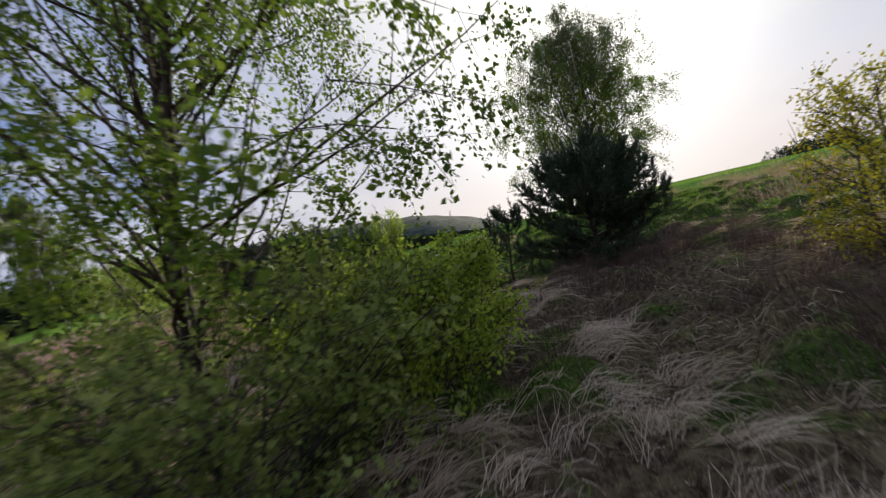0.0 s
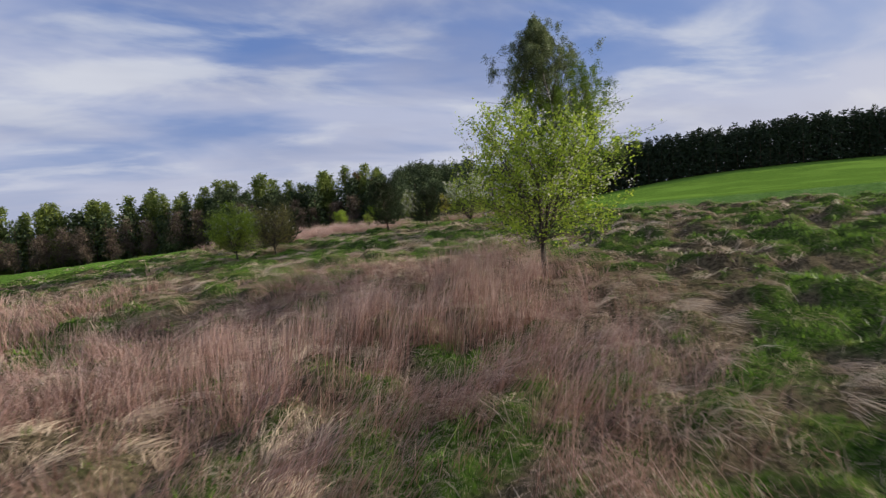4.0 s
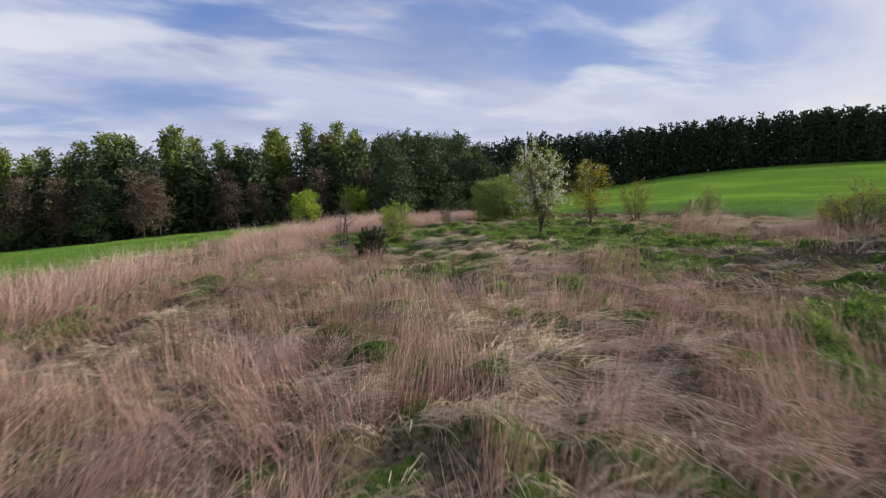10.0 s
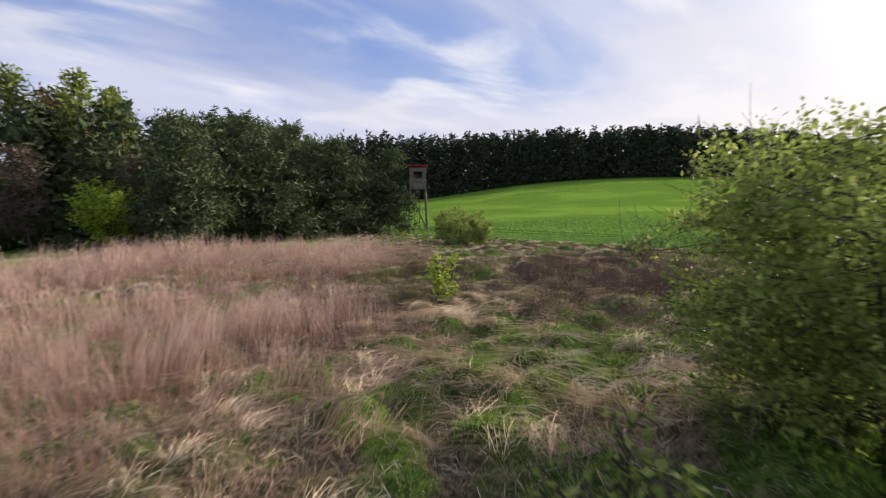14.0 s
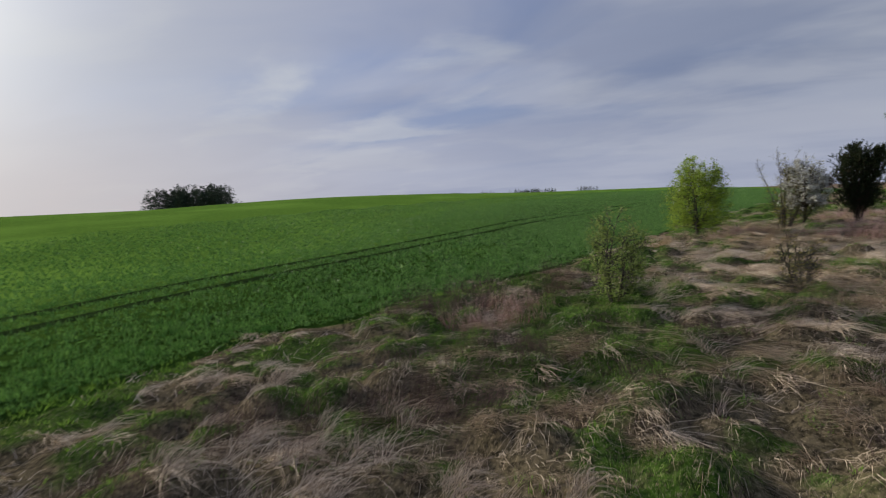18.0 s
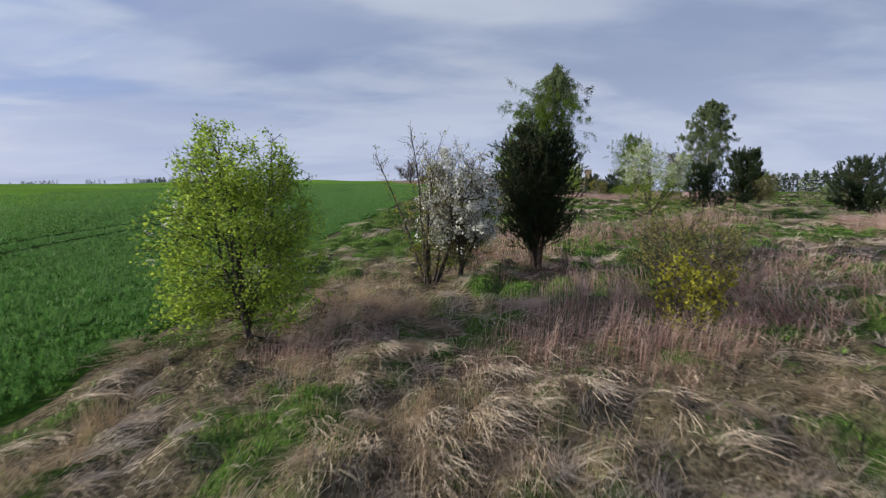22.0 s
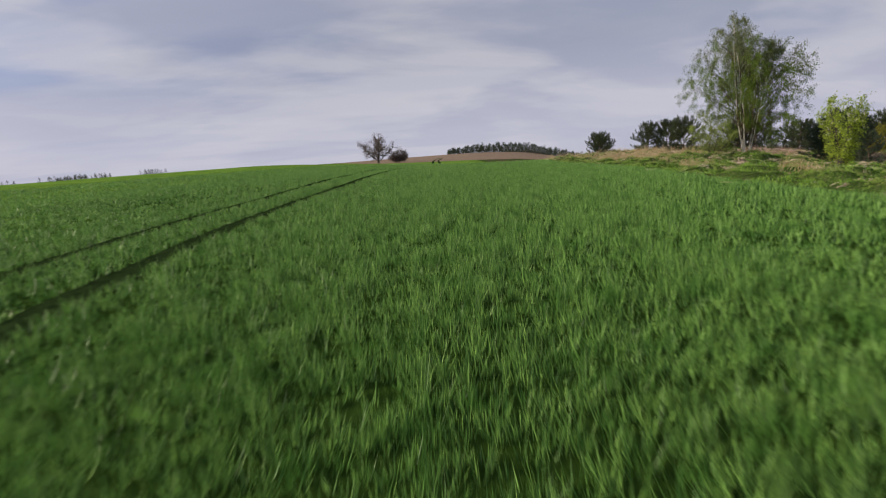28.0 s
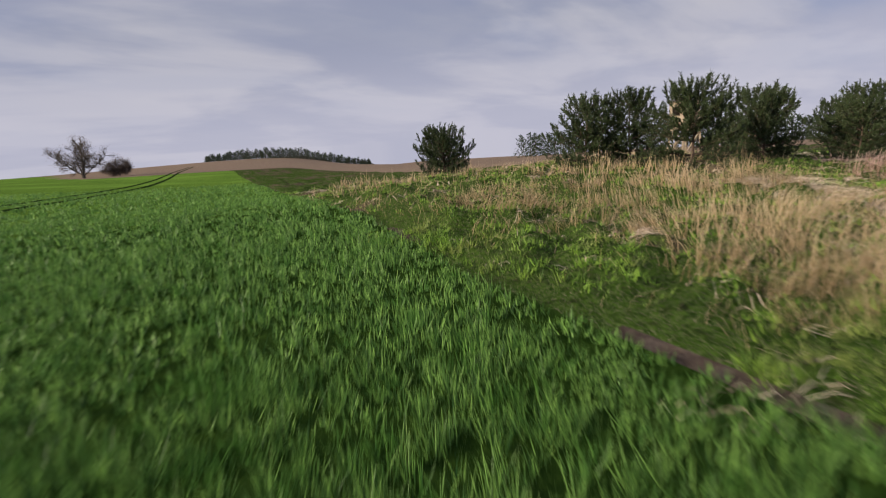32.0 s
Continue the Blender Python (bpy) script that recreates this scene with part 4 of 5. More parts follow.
def wheel_tracks():
    """Two bare wheel lines through the crop."""
    ys = np.concatenate([np.arange(-260, -30, 3.0), np.arange(-30, 92, 0.7), np.arange(92, 200, 4.0)])
    for side in (-1.0, 1.0):
        rows = []
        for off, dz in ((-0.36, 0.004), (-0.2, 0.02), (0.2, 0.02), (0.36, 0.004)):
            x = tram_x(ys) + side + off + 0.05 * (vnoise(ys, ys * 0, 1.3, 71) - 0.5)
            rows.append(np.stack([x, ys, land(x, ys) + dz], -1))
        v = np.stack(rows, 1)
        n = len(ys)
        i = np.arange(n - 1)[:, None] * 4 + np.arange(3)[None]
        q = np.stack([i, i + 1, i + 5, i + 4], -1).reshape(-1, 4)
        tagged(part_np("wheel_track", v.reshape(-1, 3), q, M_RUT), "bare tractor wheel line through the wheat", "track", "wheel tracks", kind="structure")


wheel_tracks()


# ---------------------------------------------------------------- trees and shrubs
def unit(v):
    return v / (np.linalg.norm(v) + 1e-9)


def tubes(segs, sides=5):
    """Tapered tubes for rows of (start, end, radius, end radius)."""
    p0 = np.array([s[0] for s in segs])
    p1 = np.array([s[1] for s in segs])
    r0, r1 = np.array([s[2] for s in segs]), np.array([s[3] for s in segs])
    d = p1 - p0
    d /= np.linalg.norm(d, axis=1)[:, None] + 1e-9
    ref = np.where(np.abs(d[:, 2:3]) < 0.9, np.array([[0, 0, 1.0]]), np.array([[1.0, 0, 0]]))
    a = np.cross(d, ref)
    a /= np.linalg.norm(a, axis=1)[:, None]
    b = np.cross(d, a)
    out = []
    for k in range(sides):
        t = 2 * np.pi * k / sides
        o = a * np.cos(t) + b * np.sin(t)
        out.append(np.stack([p0 + o * r0[:, None], p1 + o * r1[:, None]], 1))
    v = np.concatenate(out, 1)
    f = []
    for k in range(sides):
        i, j = 2 * k, 2 * ((k + 1) % sides)
        f += [(i, j, j + 1), (i, j + 1, i + 1)]
    tris = (np.arange(len(segs))[:, None, None] * (2 * sides) + np.array(f)[None]).reshape(-1, 3)
    return v.reshape(-1, 3), tris


def pipe(segs, sides=7):
    """One closed skin along each unbroken run of segments."""
    v, f, ring = [], [], None
    for k, (p, q, a, b) in enumerate(segs):
        d = unit(np.array(q) - p)
        ref = np.array([0, 0, 1.0]) if abs(d[2]) < 0.9 else np.array([1.0, 0, 0])
        s = unit(np.cross(d, ref))
        u = np.cross(d, s)
        runs_on = k > 0 and np.allclose(segs[k - 1][1], p)
        for c, r in (((q, b),) if runs_on else ((p, a), (q, b))):
            new_ring = len(v)
            v += [np.array(c) + r * (s * math.cos(2 * np.pi * i / sides) + u * math.sin(2 * np.pi * i / sides)) for i in range(sides)]
            if (runs_on or c is q) and ring is not None:
                for i in range(sides):
                    j = (i + 1) % sides
                    f += [(ring + i, ring + j, new_ring + j), (ring + i, new_ring + j, new_ring + i)]
            ring = new_ring
    return np.array(v), np.array(f)


def leaf_cards(rng, pts, size, slim=0.62, droop=0.0):
    """Small folded leaves, turned every way."""
    n = len(pts)
    a = rng.normal(size=(n, 3))
    a[:, 2] -= droop
    a /= np.linalg.norm(a, axis=1)[:, None]
    b = np.cross(a, rng.normal(size=(n, 3)))
    b /= np.linalg.norm(b, axis=1)[:, None]
    c = np.cross(a, b)
    s = size * rng.uniform(0.65, 1.3, n)[:, None]
    v = np.stack([pts, pts + a * s * 0.5 + b * s * slim * 0.5 + c * s * 0.12, pts + a * s, pts + a * s * 0.5 - b * s * slim * 0.5 + c * s * 0.12], 1)
    t = np.array([(0, 1, 2), (0, 2, 3)])
    return v.reshape(-1, 3), (np.arange(n)[:, None, None] * 4 + t[None]).reshape(-1, 3)


def needles(rng, shoots, count, length, width):
    """Pointed needles standing off along shoots (start, end)."""
    p0 = np.repeat(np.array([s[0] for s in shoots]), count, 0)
    p1 = np.repeat(np.array([s[1] for s in shoots]), count, 0)
    n = len(p0)
    t = rng.uniform(0, 1, n)[:, None]
    base = p0 + (p1 - p0) * t
    ax = p1 - p0
    ax /= np.linalg.norm(ax, axis=1)[:, None] + 1e-9
    rad = np.cross(ax, rng.normal(size=(n, 3)))
    rad /= np.linalg.norm(rad, axis=1)[:, None] + 1e-9
    k = rng.uniform(0.45, 1.0, n)[:, None]
    d = ax * (1.1 - k * 0.5) + rad * k
    d /= np.linalg.norm(d, axis=1)[:, None]
    side = np.cross(d, rng.normal(size=(n, 3)))
    side /= np.linalg.norm(side, axis=1)[:, None] + 1e-9
    ln = length * rng.uniform(0.7, 1.2, n)[:, None]
    v = np.stack([base - side * width / 2, base + side * width / 2, base + d * ln], 1)
    return v.reshape(-1, 3), np.arange(n * 3).reshape(-1, 3)


def limb(rng, segs, start, direction, length, r0, r1, pieces, lift, wobble):
    """One bent limb; returns its points along the way."""
    p, d, pts = np.array(start, float), unit(np.array(direction, float)), []
    for k in range(pieces):
        d = unit(d + rng.normal(0, wobble, 3) + np.array([0, 0, lift]))
        q = p + d * length / pieces
        a, b = r0 + (r1 - r0) * k / pieces, r0 + (r1 - r0) * (k + 1) / pieces
        segs.append((p, q, a, b))
        pts.append((p, q, d))
        p = q
    return pts


def along(pts, t):
    k = min(int(t * len(pts)), len(pts) - 1)
    u = t * len(pts) - k
    p, q, d = pts[k]
    return p + (q - p) * u, d


def swing(rng, d, angle):
    """d turned by about angle (degrees) to a random side."""
    s = np.cross(d, rng.normal(size=3))
    a = radians(angle)
    return unit(d * math.cos(a) + unit(s) * math.sin(a))


FLIGHT = np.array([r[1:4] for r in PATH])
FLIGHT = np.concatenate([FLIGHT, (FLIGHT[1:] + FLIGHT[:-1]) / 2])


def clear(root, pts, gap=0.75):
    """True where a point of the tree is out of the flight line."""
    p = np.asarray(pts, float) + np.array(root.matrix_world.translation)
    near = FLIGHT[np.hypot(FLIGHT[:, 0] - root.matrix_world.translation.x, FLIGHT[:, 1] - root.matrix_world.translation.y) < 7]
    ok = np.ones(len(p), bool)
    for q in near:
        ok &= np.sum((p - q) ** 2, 1) > gap * gap
    return ok


def tree_root(name, x, y, label, category, group="", sink=0.03):
    ob = new(name)
    ob.empty_display_size = 0.3
    ob.matrix_world = pose(x, y, float(land(np.array([x]), np.array([y]))[0]) - sink)
    return tagged(ob, label, category, group)


def wood_parts(root, thick, thin, m_thick, m_thin):
    if thick:
        part_np("trunk", *pipe(thick, 7), m_thick, root)
    if thin:
        tagged(part_np("branchwork", *tubes(thin, 3), m_thin, root), kind="stuff")


def birch(x, y, height, stems, spread, leaves, size, label, leaf=None, seed=0, pale_top=False, lean=(0.0, 0.0), twigs=1.0, low=0.14, wood=None, belly=0.45, flare=(0.06, 0.17), top_share=0.8):
    rng = np.random.default_rng(1000 + seed)
    root = tree_root("birch_tree", x, y, label, "tree", "birches")
    thick, thin, spots, high = [], [], [], []
    for s in range(stems):
        az = 2 * np.pi * s / stems + rng.uniform(0, 1)
        out = 0.0 if stems == 1 else rng.uniform(*flare)
        d = (math.cos(az) * out + lean[0], math.sin(az) * out + lean[1], 1)
        h = height * (1 if s == 0 else rng.uniform(0.78, 0.97))
        base = (math.cos(az) * 0.16 * (stems > 1), math.sin(az) * 0.16 * (stems > 1), 0)
        r = (0.0095 if stems < 3 else 0.0060) * h
        main = limb(rng, thick, base, d, h, r, 0.012, 12, 0.09 if stems == 1 else 0.05, 0.028)
        for k in range(int(36 * twigs) if stems < 3 else int(24 * twigs)):
            t = low + (0.98 - low) * ((k + rng.random()) / (36 * twigs if stems < 3 else 24 * twigs))
            p, dd = along(main, t)
            ln = spread * (1 - 0.5 * (1 - t / belly) ** 2 if t < belly else max(0.10, 1 - ((t - belly) / (1.02 - belly)) ** 1.45)) * rng.uniform(0.6, 1.05)
            b = limb(rng, thin, p, swing(rng, dd, rng.uniform(38, 58)), ln, 0.011 + 0.017 * (1 - t), 0.004, 5, 0.05, 0.12)
            for j in range(5):
                q, e = along(b, rng.uniform(0.25, 1.0))
                w = limb(rng, thin, q, swing(rng, e, 45), ln * rng.uniform(0.25, 0.5), 0.006, 0.002, 3, -0.16, 0.16)
                for i in range(3):
                    q2, e2 = along(w, rng.uniform(0.3, 1.0))
                    hang = limb(rng, thin, q2, (e2[0] * 0.4, e2[1] * 0.4, -0.6), rng.uniform(0.2, 0.55), 0.003, 0.0015, 2, -0.3, 0.1)
                    for g in (w[-1], hang[0], hang[1]):
                        (high if pale_top and t > 0.55 else spots).append((g[0], g[1]))
    ok = clear(root, [s[1] for s in thin]) & clear(root, [s[0] for s in thin])
    thin = [s for s, k in zip(thin, ok) if k]
    wood_parts(root, thick, thin, wood or M_BIRCH, M_TWIG)
    for name, where, mat, k in (("crown", spots, leaf or M_BIRCHLEAF, 1.0), ("upper_crown", high, M_BIRCHPALE, top_share)):
        if where:
            a, b = np.array([w[0] for w in where]), np.array([w[1] for w in where])
            n = int(1.9 * leaves * k * len(where) / (len(spots) + len(high)))
            i = rng.integers(0, len(a), n)
            pts = a[i] + (b[i] - a[i]) * rng.random((n, 1)) + rng.normal(0, 0.07, (n, 3))
            pts = pts[clear(root, pts)]
            part_np(name, *leaf_cards(rng, pts, size, 0.75, 0.4), mat, root)
    return root


def pine(x, y, height, width, label, seed=0, dense=1.0, mat=None, lean=(0, 0), bare=0.03, group="young pines", coarse=1.0):
    """A young pine: whorls of limbs that turn up at their ends, in thick tufts of needles."""
    rng = np.random.default_rng(2000 + seed)
    root = tree_root("pine_tree", x, y, label, "tree", group)
    thick, thin, shoots = [], [], []
    tall = height * 0.86
    main = limb(rng, thick, (0, 0, 0), (lean[0], lean[1], 1), tall, 0.016 * height + 0.01, 0.012, 9, 0.06, 0.05)
    rings = int(height * 3.2) + 3
    for k in range(rings):
        t = bare + (0.97 - bare) * k / (rings - 1)
        p, d = along(main, t)
        u = (t - bare) / (1 - bare)
        for s in range(int(rng.integers(8, 12) * min(1.0, dense))):
            az = rng.uniform(0, 2 * np.pi)
            ln = width * 0.5 * max(0.05, math.sin(math.pi * (0.24 + 0.72 * u))) ** 0.6 * rng.uniform(0.7, 1.08) + 0.06
            b = limb(rng, thin, p, (math.cos(az), math.sin(az), -0.04 + 0.55 * u), ln, 0.016 * (1.15 - t) + 0.004, 0.005, 5, 0.05 + 0.06 * u, 0.07)
            count = max(4, int(ln * 9 * dense))
            for j in range(count):
                q, e = along(b, min(0.2 + 0.8 * (j + rng.random()) / count, 0.999))
                up = unit(swing(rng, e, rng.uniform(20, 75)) + np.array([0, 0, 0.55]))
                sl = rng.uniform(0.10, 0.26) * (1 + 0.5 * u)
                shoots.append((q, q + up * sl))
                thin.append((q, q + up * sl, 0.004, 0.003))
            q = b[-1][1]
            # upright leading shoots at the limb's end
            for lead in range(2 if u > 0.25 else 1):
                tip = unit(b[-1][2] * 0.5 + np.array([rng.normal(0, 0.25), rng.normal(0, 0.25), 0.9])) * rng.uniform(0.22, 0.26 + 0.22 * u)
                shoots += [(q, q + tip * 0.55), (q + tip * 0.5, q + tip)]
                thin.append((q, q + tip, 0.005, 0.003))
    for k in range(7):
        q, e = along(main, 0.80 + 0.028 * k)
        shoots.append((q, q + np.array([rng.normal(0, 0.06), rng.normal(0, 0.06), 0.28])))
    wood_parts(root, thick, thin, M_PINEBARK, M_PINEBARK)
    part_np("needles", *needles(rng, shoots, int(38 / coarse), 0.10, 0.015 * coarse), mat or M_NEEDLE, root)
    return root


def shrub(name, x, y, height, width, label, leaf, leaves, size, seed=0, stems=5, blossom=0, bloom_size=0.035, upright=0.6, trunk=0.0, wood=None, group="shrubs", vase=False, peak=0.22, tiers=None, belly=0.0, taper=1.3):
    """A many-stemmed shrub or a small fruit tree on a short trunk, with limbs that fill its outline."""
    rng = np.random.default_rng(3000 + seed)
    root = tree_root(name, x, y, label, "shrub" if trunk == 0 else "tree", group)
    thin, spots = [], []
    wood = wood or M_SHRUBBARK
    base = np.zeros(3)
    top = height * 0.90

    def outline(z):
        u = min(max((z - trunk * 0.5) / (height - trunk * 0.5), 0.02), 1.0)
        if belly:
            return width / 2 * (0.72 + 0.28 * u / belly if u < belly else max(1 - ((u - belly) / (1 - belly)) ** taper, 0.12))
        f = math.sin(math.pi * (peak + (0.98 - peak) * u)) if not vase else 0.25 + 0.75 * math.sin(math.pi * (0.05 + 0.72 * u))
        return width / 2 * max(f, 0.05) ** (0.7 if peak < 0.3 else 1.1)

    if trunk:
        bole = []
        t = limb(rng, bole, base, (rng.normal(0, 0.1), rng.normal(0, 0.1), 1), trunk, 0.019 * height, 0.014 * height, 3, 0, 0.06)
        part_np("trunk", *pipe(bole, 7), wood, root)
        base = t[-1][1]
    for s in range(stems):
        az = 2 * np.pi * s / stems + rng.uniform(-0.4, 0.4)
        out = (0.15 if s == 0 else rng.uniform(0.45, 1.0)) * (1.25 - upright) * width / height * 1.1
        ln = (top - trunk) * ((0.88 if belly else 1.0) if s == 0 else rng.uniform(0.72, 0.98) if peak < 0.3 and not belly else rng.uniform(0.62, 0.88) if belly else rng.uniform(0.50, 0.82))
        st = base - np.array([0, 0, 0.02]) if trunk else np.array([math.cos(az) * 0.12, math.sin(az) * 0.12, -0.02])
        segs = []
        m = limb(rng, segs, st, (math.cos(az) * out, math.sin(az) * out, 1), ln, 0.010 * height, 0.006, 6, 0.03 + 0.10 * upright, 0.08)
        part_np("stem", *pipe(segs, 5), wood, root)
        for k in range(20):
            t = 0.05 + 0.94 * (k + rng.random()) / 20
            p, d = along(m, min(t, 0.99))
            bl = max(0.16, outline(p[2]) - 0.75 * math.hypot(p[0], p[1])) * rng.uniform(0.65, 1.12)
            a2 = az + rng.normal(0, 1.1) if s else rng.uniform(0, 2 * np.pi)
            el = rng.uniform(*tiers) if tiers else rng.uniform(0.1, 0.7) + 0.5 * t + (0.9 * upright if vase else 0)
            b = limb(rng, thin, p, (math.cos(a2), math.sin(a2), el), bl, 0.008, 0.003, 4, 0.06 * upright, 0.13)
            for j in range(6):
                q, e = along(b, rng.uniform(0.15, 1.0))
                w = limb(rng, thin, q, swing(rng, e, rng.uniform(30, 70)), max(0.12, bl * rng.uniform(0.25, 0.5)), 0.004, 0.0015, 2, 0.10 * upright, 0.2)
                spots += [(g[0], g[1]) for g in w] + [(b[-1][0], b[-1][1])]
    if belly:
        # low side branches fill the skirt, and nothing but a few shoots leaves the outline
        for k in range(46):
            z = trunk * 0.6 + (height * 0.6 - trunk * 0.6) * rng.random()
            az, bl = rng.uniform(0, 2 * np.pi), outline(z) * rng.uniform(0.7, 1.05)
            b = limb(rng, thin, (0, 0, z), (math.cos(az), math.sin(az), rng.uniform(-0.05, 0.35)), bl, 0.010, 0.003, 5, 0.02, 0.12)
            for j in range(9):
                q, e = along(b, rng.uniform(0.25, 1.0))
                w = limb(rng, thin, q, swing(rng, e, rng.uniform(25, 65)), bl * rng.uniform(0.18, 0.4), 0.004, 0.0015, 2, 0.08, 0.2)
                spots += [(g[0], g[1]) for g in w]
        inside = [math.hypot(p[1][0], p[1][1]) < outline(p[1][2]) * rng.uniform(0.9, 1.18) and p[1][2] < height * 1.03 for p in spots]
        spots = [p for p, k in zip(spots, inside) if k]
        thin = [p for p in thin if math.hypot(p[1][0], p[1][1]) < outline(p[1][2]) * 1.2 + 0.05 and p[1][2] < height * 1.05]
    tagged(part_np("branchwork", *tubes(thin, 3), wood, root), kind="stuff")
    a, b = np.array([w[0] for w in spots]), np.array([w[1] for w in spots])
    n = int(leaves * 1.8)
    i = rng.integers(0, len(a), n)
    pts = a[i] + (b[i] - a[i]) * rng.random((n, 1)) + rng.normal(0, 0.05, (n, 3))
    pts[:, 2] = np.maximum(pts[:, 2], 0.05)
    part_np("crown", *leaf_cards(rng, pts, size), leaf, root)
    if blossom:
        # blossom sits in round clusters
        pool = np.where(a[:, 2] > height * (0.24 if belly else 0.45 if trunk else 0.22) + 0.35 * (rng.random(len(a)) - 0.5))[0]
        c = rng.choice(pool, blossom)
        centre = a[c] + (b[c] - a[c]) * rng.random((blossom, 1))
        pts = np.repeat(centre, 8, 0) + rng.normal(0, 0.04, (blossom * 8, 3))
        part_np("blossom", *leaf_cards(rng, pts, bloom_size, 0.95), M_BLOSSOM, root, "clusters of white blossom")
    return root


def juniper(x, y, height, width, label, seed=0):
    rng = np.random.default_rng(4000 + seed)
    root = tree_root("juniper_tree", x, y, label, "tree", "evergreens")
    thick, thin, shoots = [], [], []
    for s in range(8):
        az = 2 * np.pi * s / 8 + rng.uniform(-0.3, 0.3)
        ln = height * rng.uniform(0.75, 1.02)
        m = limb(rng, thick, (math.cos(az) * 0.1, math.sin(az) * 0.1, 0), (math.cos(az) * 0.07, math.sin(az) * 0.07, 1), ln * 0.92, 0.045, 0.008, 7, 0.10, 0.05)
        for k in range(84):
            t = 0.10 + 0.89 * rng.random()
            p, d = along(m, t)
            bl = max(0.12, width * 0.5 * math.sin(math.pi * (0.16 + 0.78 * t)) ** 0.7 - 0.6 * math.hypot(p[0], p[1])) * rng.uniform(0.6, 1.1)
            b = limb(rng, thin, p, (math.cos(az + rng.normal(0, 1.2)), math.sin(az + rng.normal(0, 1.2)), rng.uniform(0.2, 1.2)), bl, 0.008, 0.003, 3, 0.10, 0.14)
            for j in range(5):
                q, e = along(b, rng.uniform(0.2, 1.0))
                up = unit(swing(rng, e, 40) + np.array([0, 0, 0.6]))
                shoots.append((q, q + up * rng.uniform(0.12, 0.26)))
    wood_parts(root, thick, thin, M_PINEBARK, M_PINEBARK)
    part_np("needles", *needles(rng, shoots, 30, 0.06, 0.018), M_JUNIPER, root)
    return root


def wood_tree(name, label, height, kind, seed):
    """A tree of the wood's edge, seen from afar: trunk, limbs and clumps of foliage with gaps."""
    rng = np.random.default_rng(5000 + seed)
    root = new(name)
    tagged(root, label, "tree", "wood edge trees")
    thick, thin, clumps = [], [], []
    main = limb(rng, thick, (0, 0, -0.2), (0, 0, 1), height * 0.98, 0.012 * height, 0.03, 8, 0.05, 0.03)
    low = {"larch": 0.08, "pine": 0.22, "dark": 0.05, "bare": 0.15, "broad": 0.15}[kind]
    n = {"larch": 84, "pine": 54, "dark": 66, "bare": 50, "broad": 60}[kind]
    for k in range(n):
        t = low + (0.98 - low) * (k + rng.random()) / n
        p, d = along(main, min(t, 0.985))
        az = rng.uniform(0, 2 * np.pi)
        shape = {"larch": (1.04 - t) * 0.24, "pine": (0.06 + 0.94 * math.sin(math.pi * min(1, (t - low) / (1 - low) * 0.72 + 0.26))) * 0.24,
                 "dark": (1.03 - t) ** 0.7 * 0.40, "bare": (1.1 - t) ** 0.5 * 0.24, "broad": math.sin(math.pi * (0.15 + 0.8 * t)) * 0.24}[kind]
        ln = height * shape * rng.uniform(0.7, 1.15) + 0.25
        rise = {"larch": 0.05, "pine": 0.35, "dark": 0.15, "bare": 0.8, "broad": 0.5}[kind]
        b = limb(rng, thin, p, (math.cos(az), math.sin(az), rise), ln, 0.03, 0.012, 3, 0.03, 0.1)
        for j in range(max(2, int(ln * 1.8))):
            q, e = along(b, min(0.99, rng.uniform(0.25, 1.05)))
            clumps.append(q + rng.normal(0, 0.15, 3))
    part_np("trunk", *pipe(thick, 6), M_PINEBARK if kind in ("pine", "dark", "larch") else M_SHRUBBARK, root)
    tagged(part_np("branchwork", *tubes(thin, 3), M_SHRUBBARK, root), kind="stuff")
    c = np.array(clumps)
    mat = {"larch": M_LARCH, "pine": M_WOODGREEN, "dark": M_WOODGREEN, "bare": M_BROWNTWIG, "broad": M_ORANGE}[kind]
    per, sz, rad = {"larch": (11, 0.55, 0.36), "pine": (16, 0.62, 0.42), "dark": (17, 0.62, 0.42), "bare": (12, 0.62, 0.5), "broad": (12, 0.50, 0.40)}[kind]
    pts = np.repeat(c, per, 0) + rng.normal(0, rad, (len(c) * per, 3)) * np.array([1, 1, 0.6])
    slim = {"bare": 0.10, "pine": 0.24, "dark": 0.24}.get(kind, 0.35)
    part_np("crown", *leaf_cards(rng, pts, sz, slim), mat, root)
    return root


def place(model, x, y, scale, turn, label=""):
    z = float(land(np.array([x]), np.array([y]))[0]) - 0.1
    ob = copy_thing(model, pose(x, y, z, 0, 0, turn))
    ob.scale = (scale,) * 3
    return tagged(ob, label)


# birches
# dark bark on the first birch stands in for its backlit trunk
birch(4.0, 2.7, 7.8, 2, 4.1, 36000, 0.050, "birch with fresh green leaves hanging over the path", None, 1, lean=(0.06, -0.13), twigs=1.5, low=0.10, wood=M_SHRUBBARK, belly=0.40)
birch(30.0, 27.25, 8.9, 1, 4.2, 100000, 0.05, "tall birch, bare and drooping at the top", None, 2, True, twigs=3.4, low=0.07, belly=0.32, lean=(-0.012, 0.012))
birch(17.7, -3.7, 7.5, 5, 3.5, 80000, 0.046, "many-stemmed birch with white trunks and thin spring leaves", None, 3, True, twigs=1.6, low=0.06, belly=0.34, flare=(0.08, 0.24), lean=(0.0, -0.03), top_share=0.5)
birch(-0.4, 9.6, 11.2, 1, 4.6, 100000, 0.06, "tall birch with a dense pointed crown behind pines", M_BIRCHPALE, 4, low=0.12, twigs=3.0, belly=0.32)
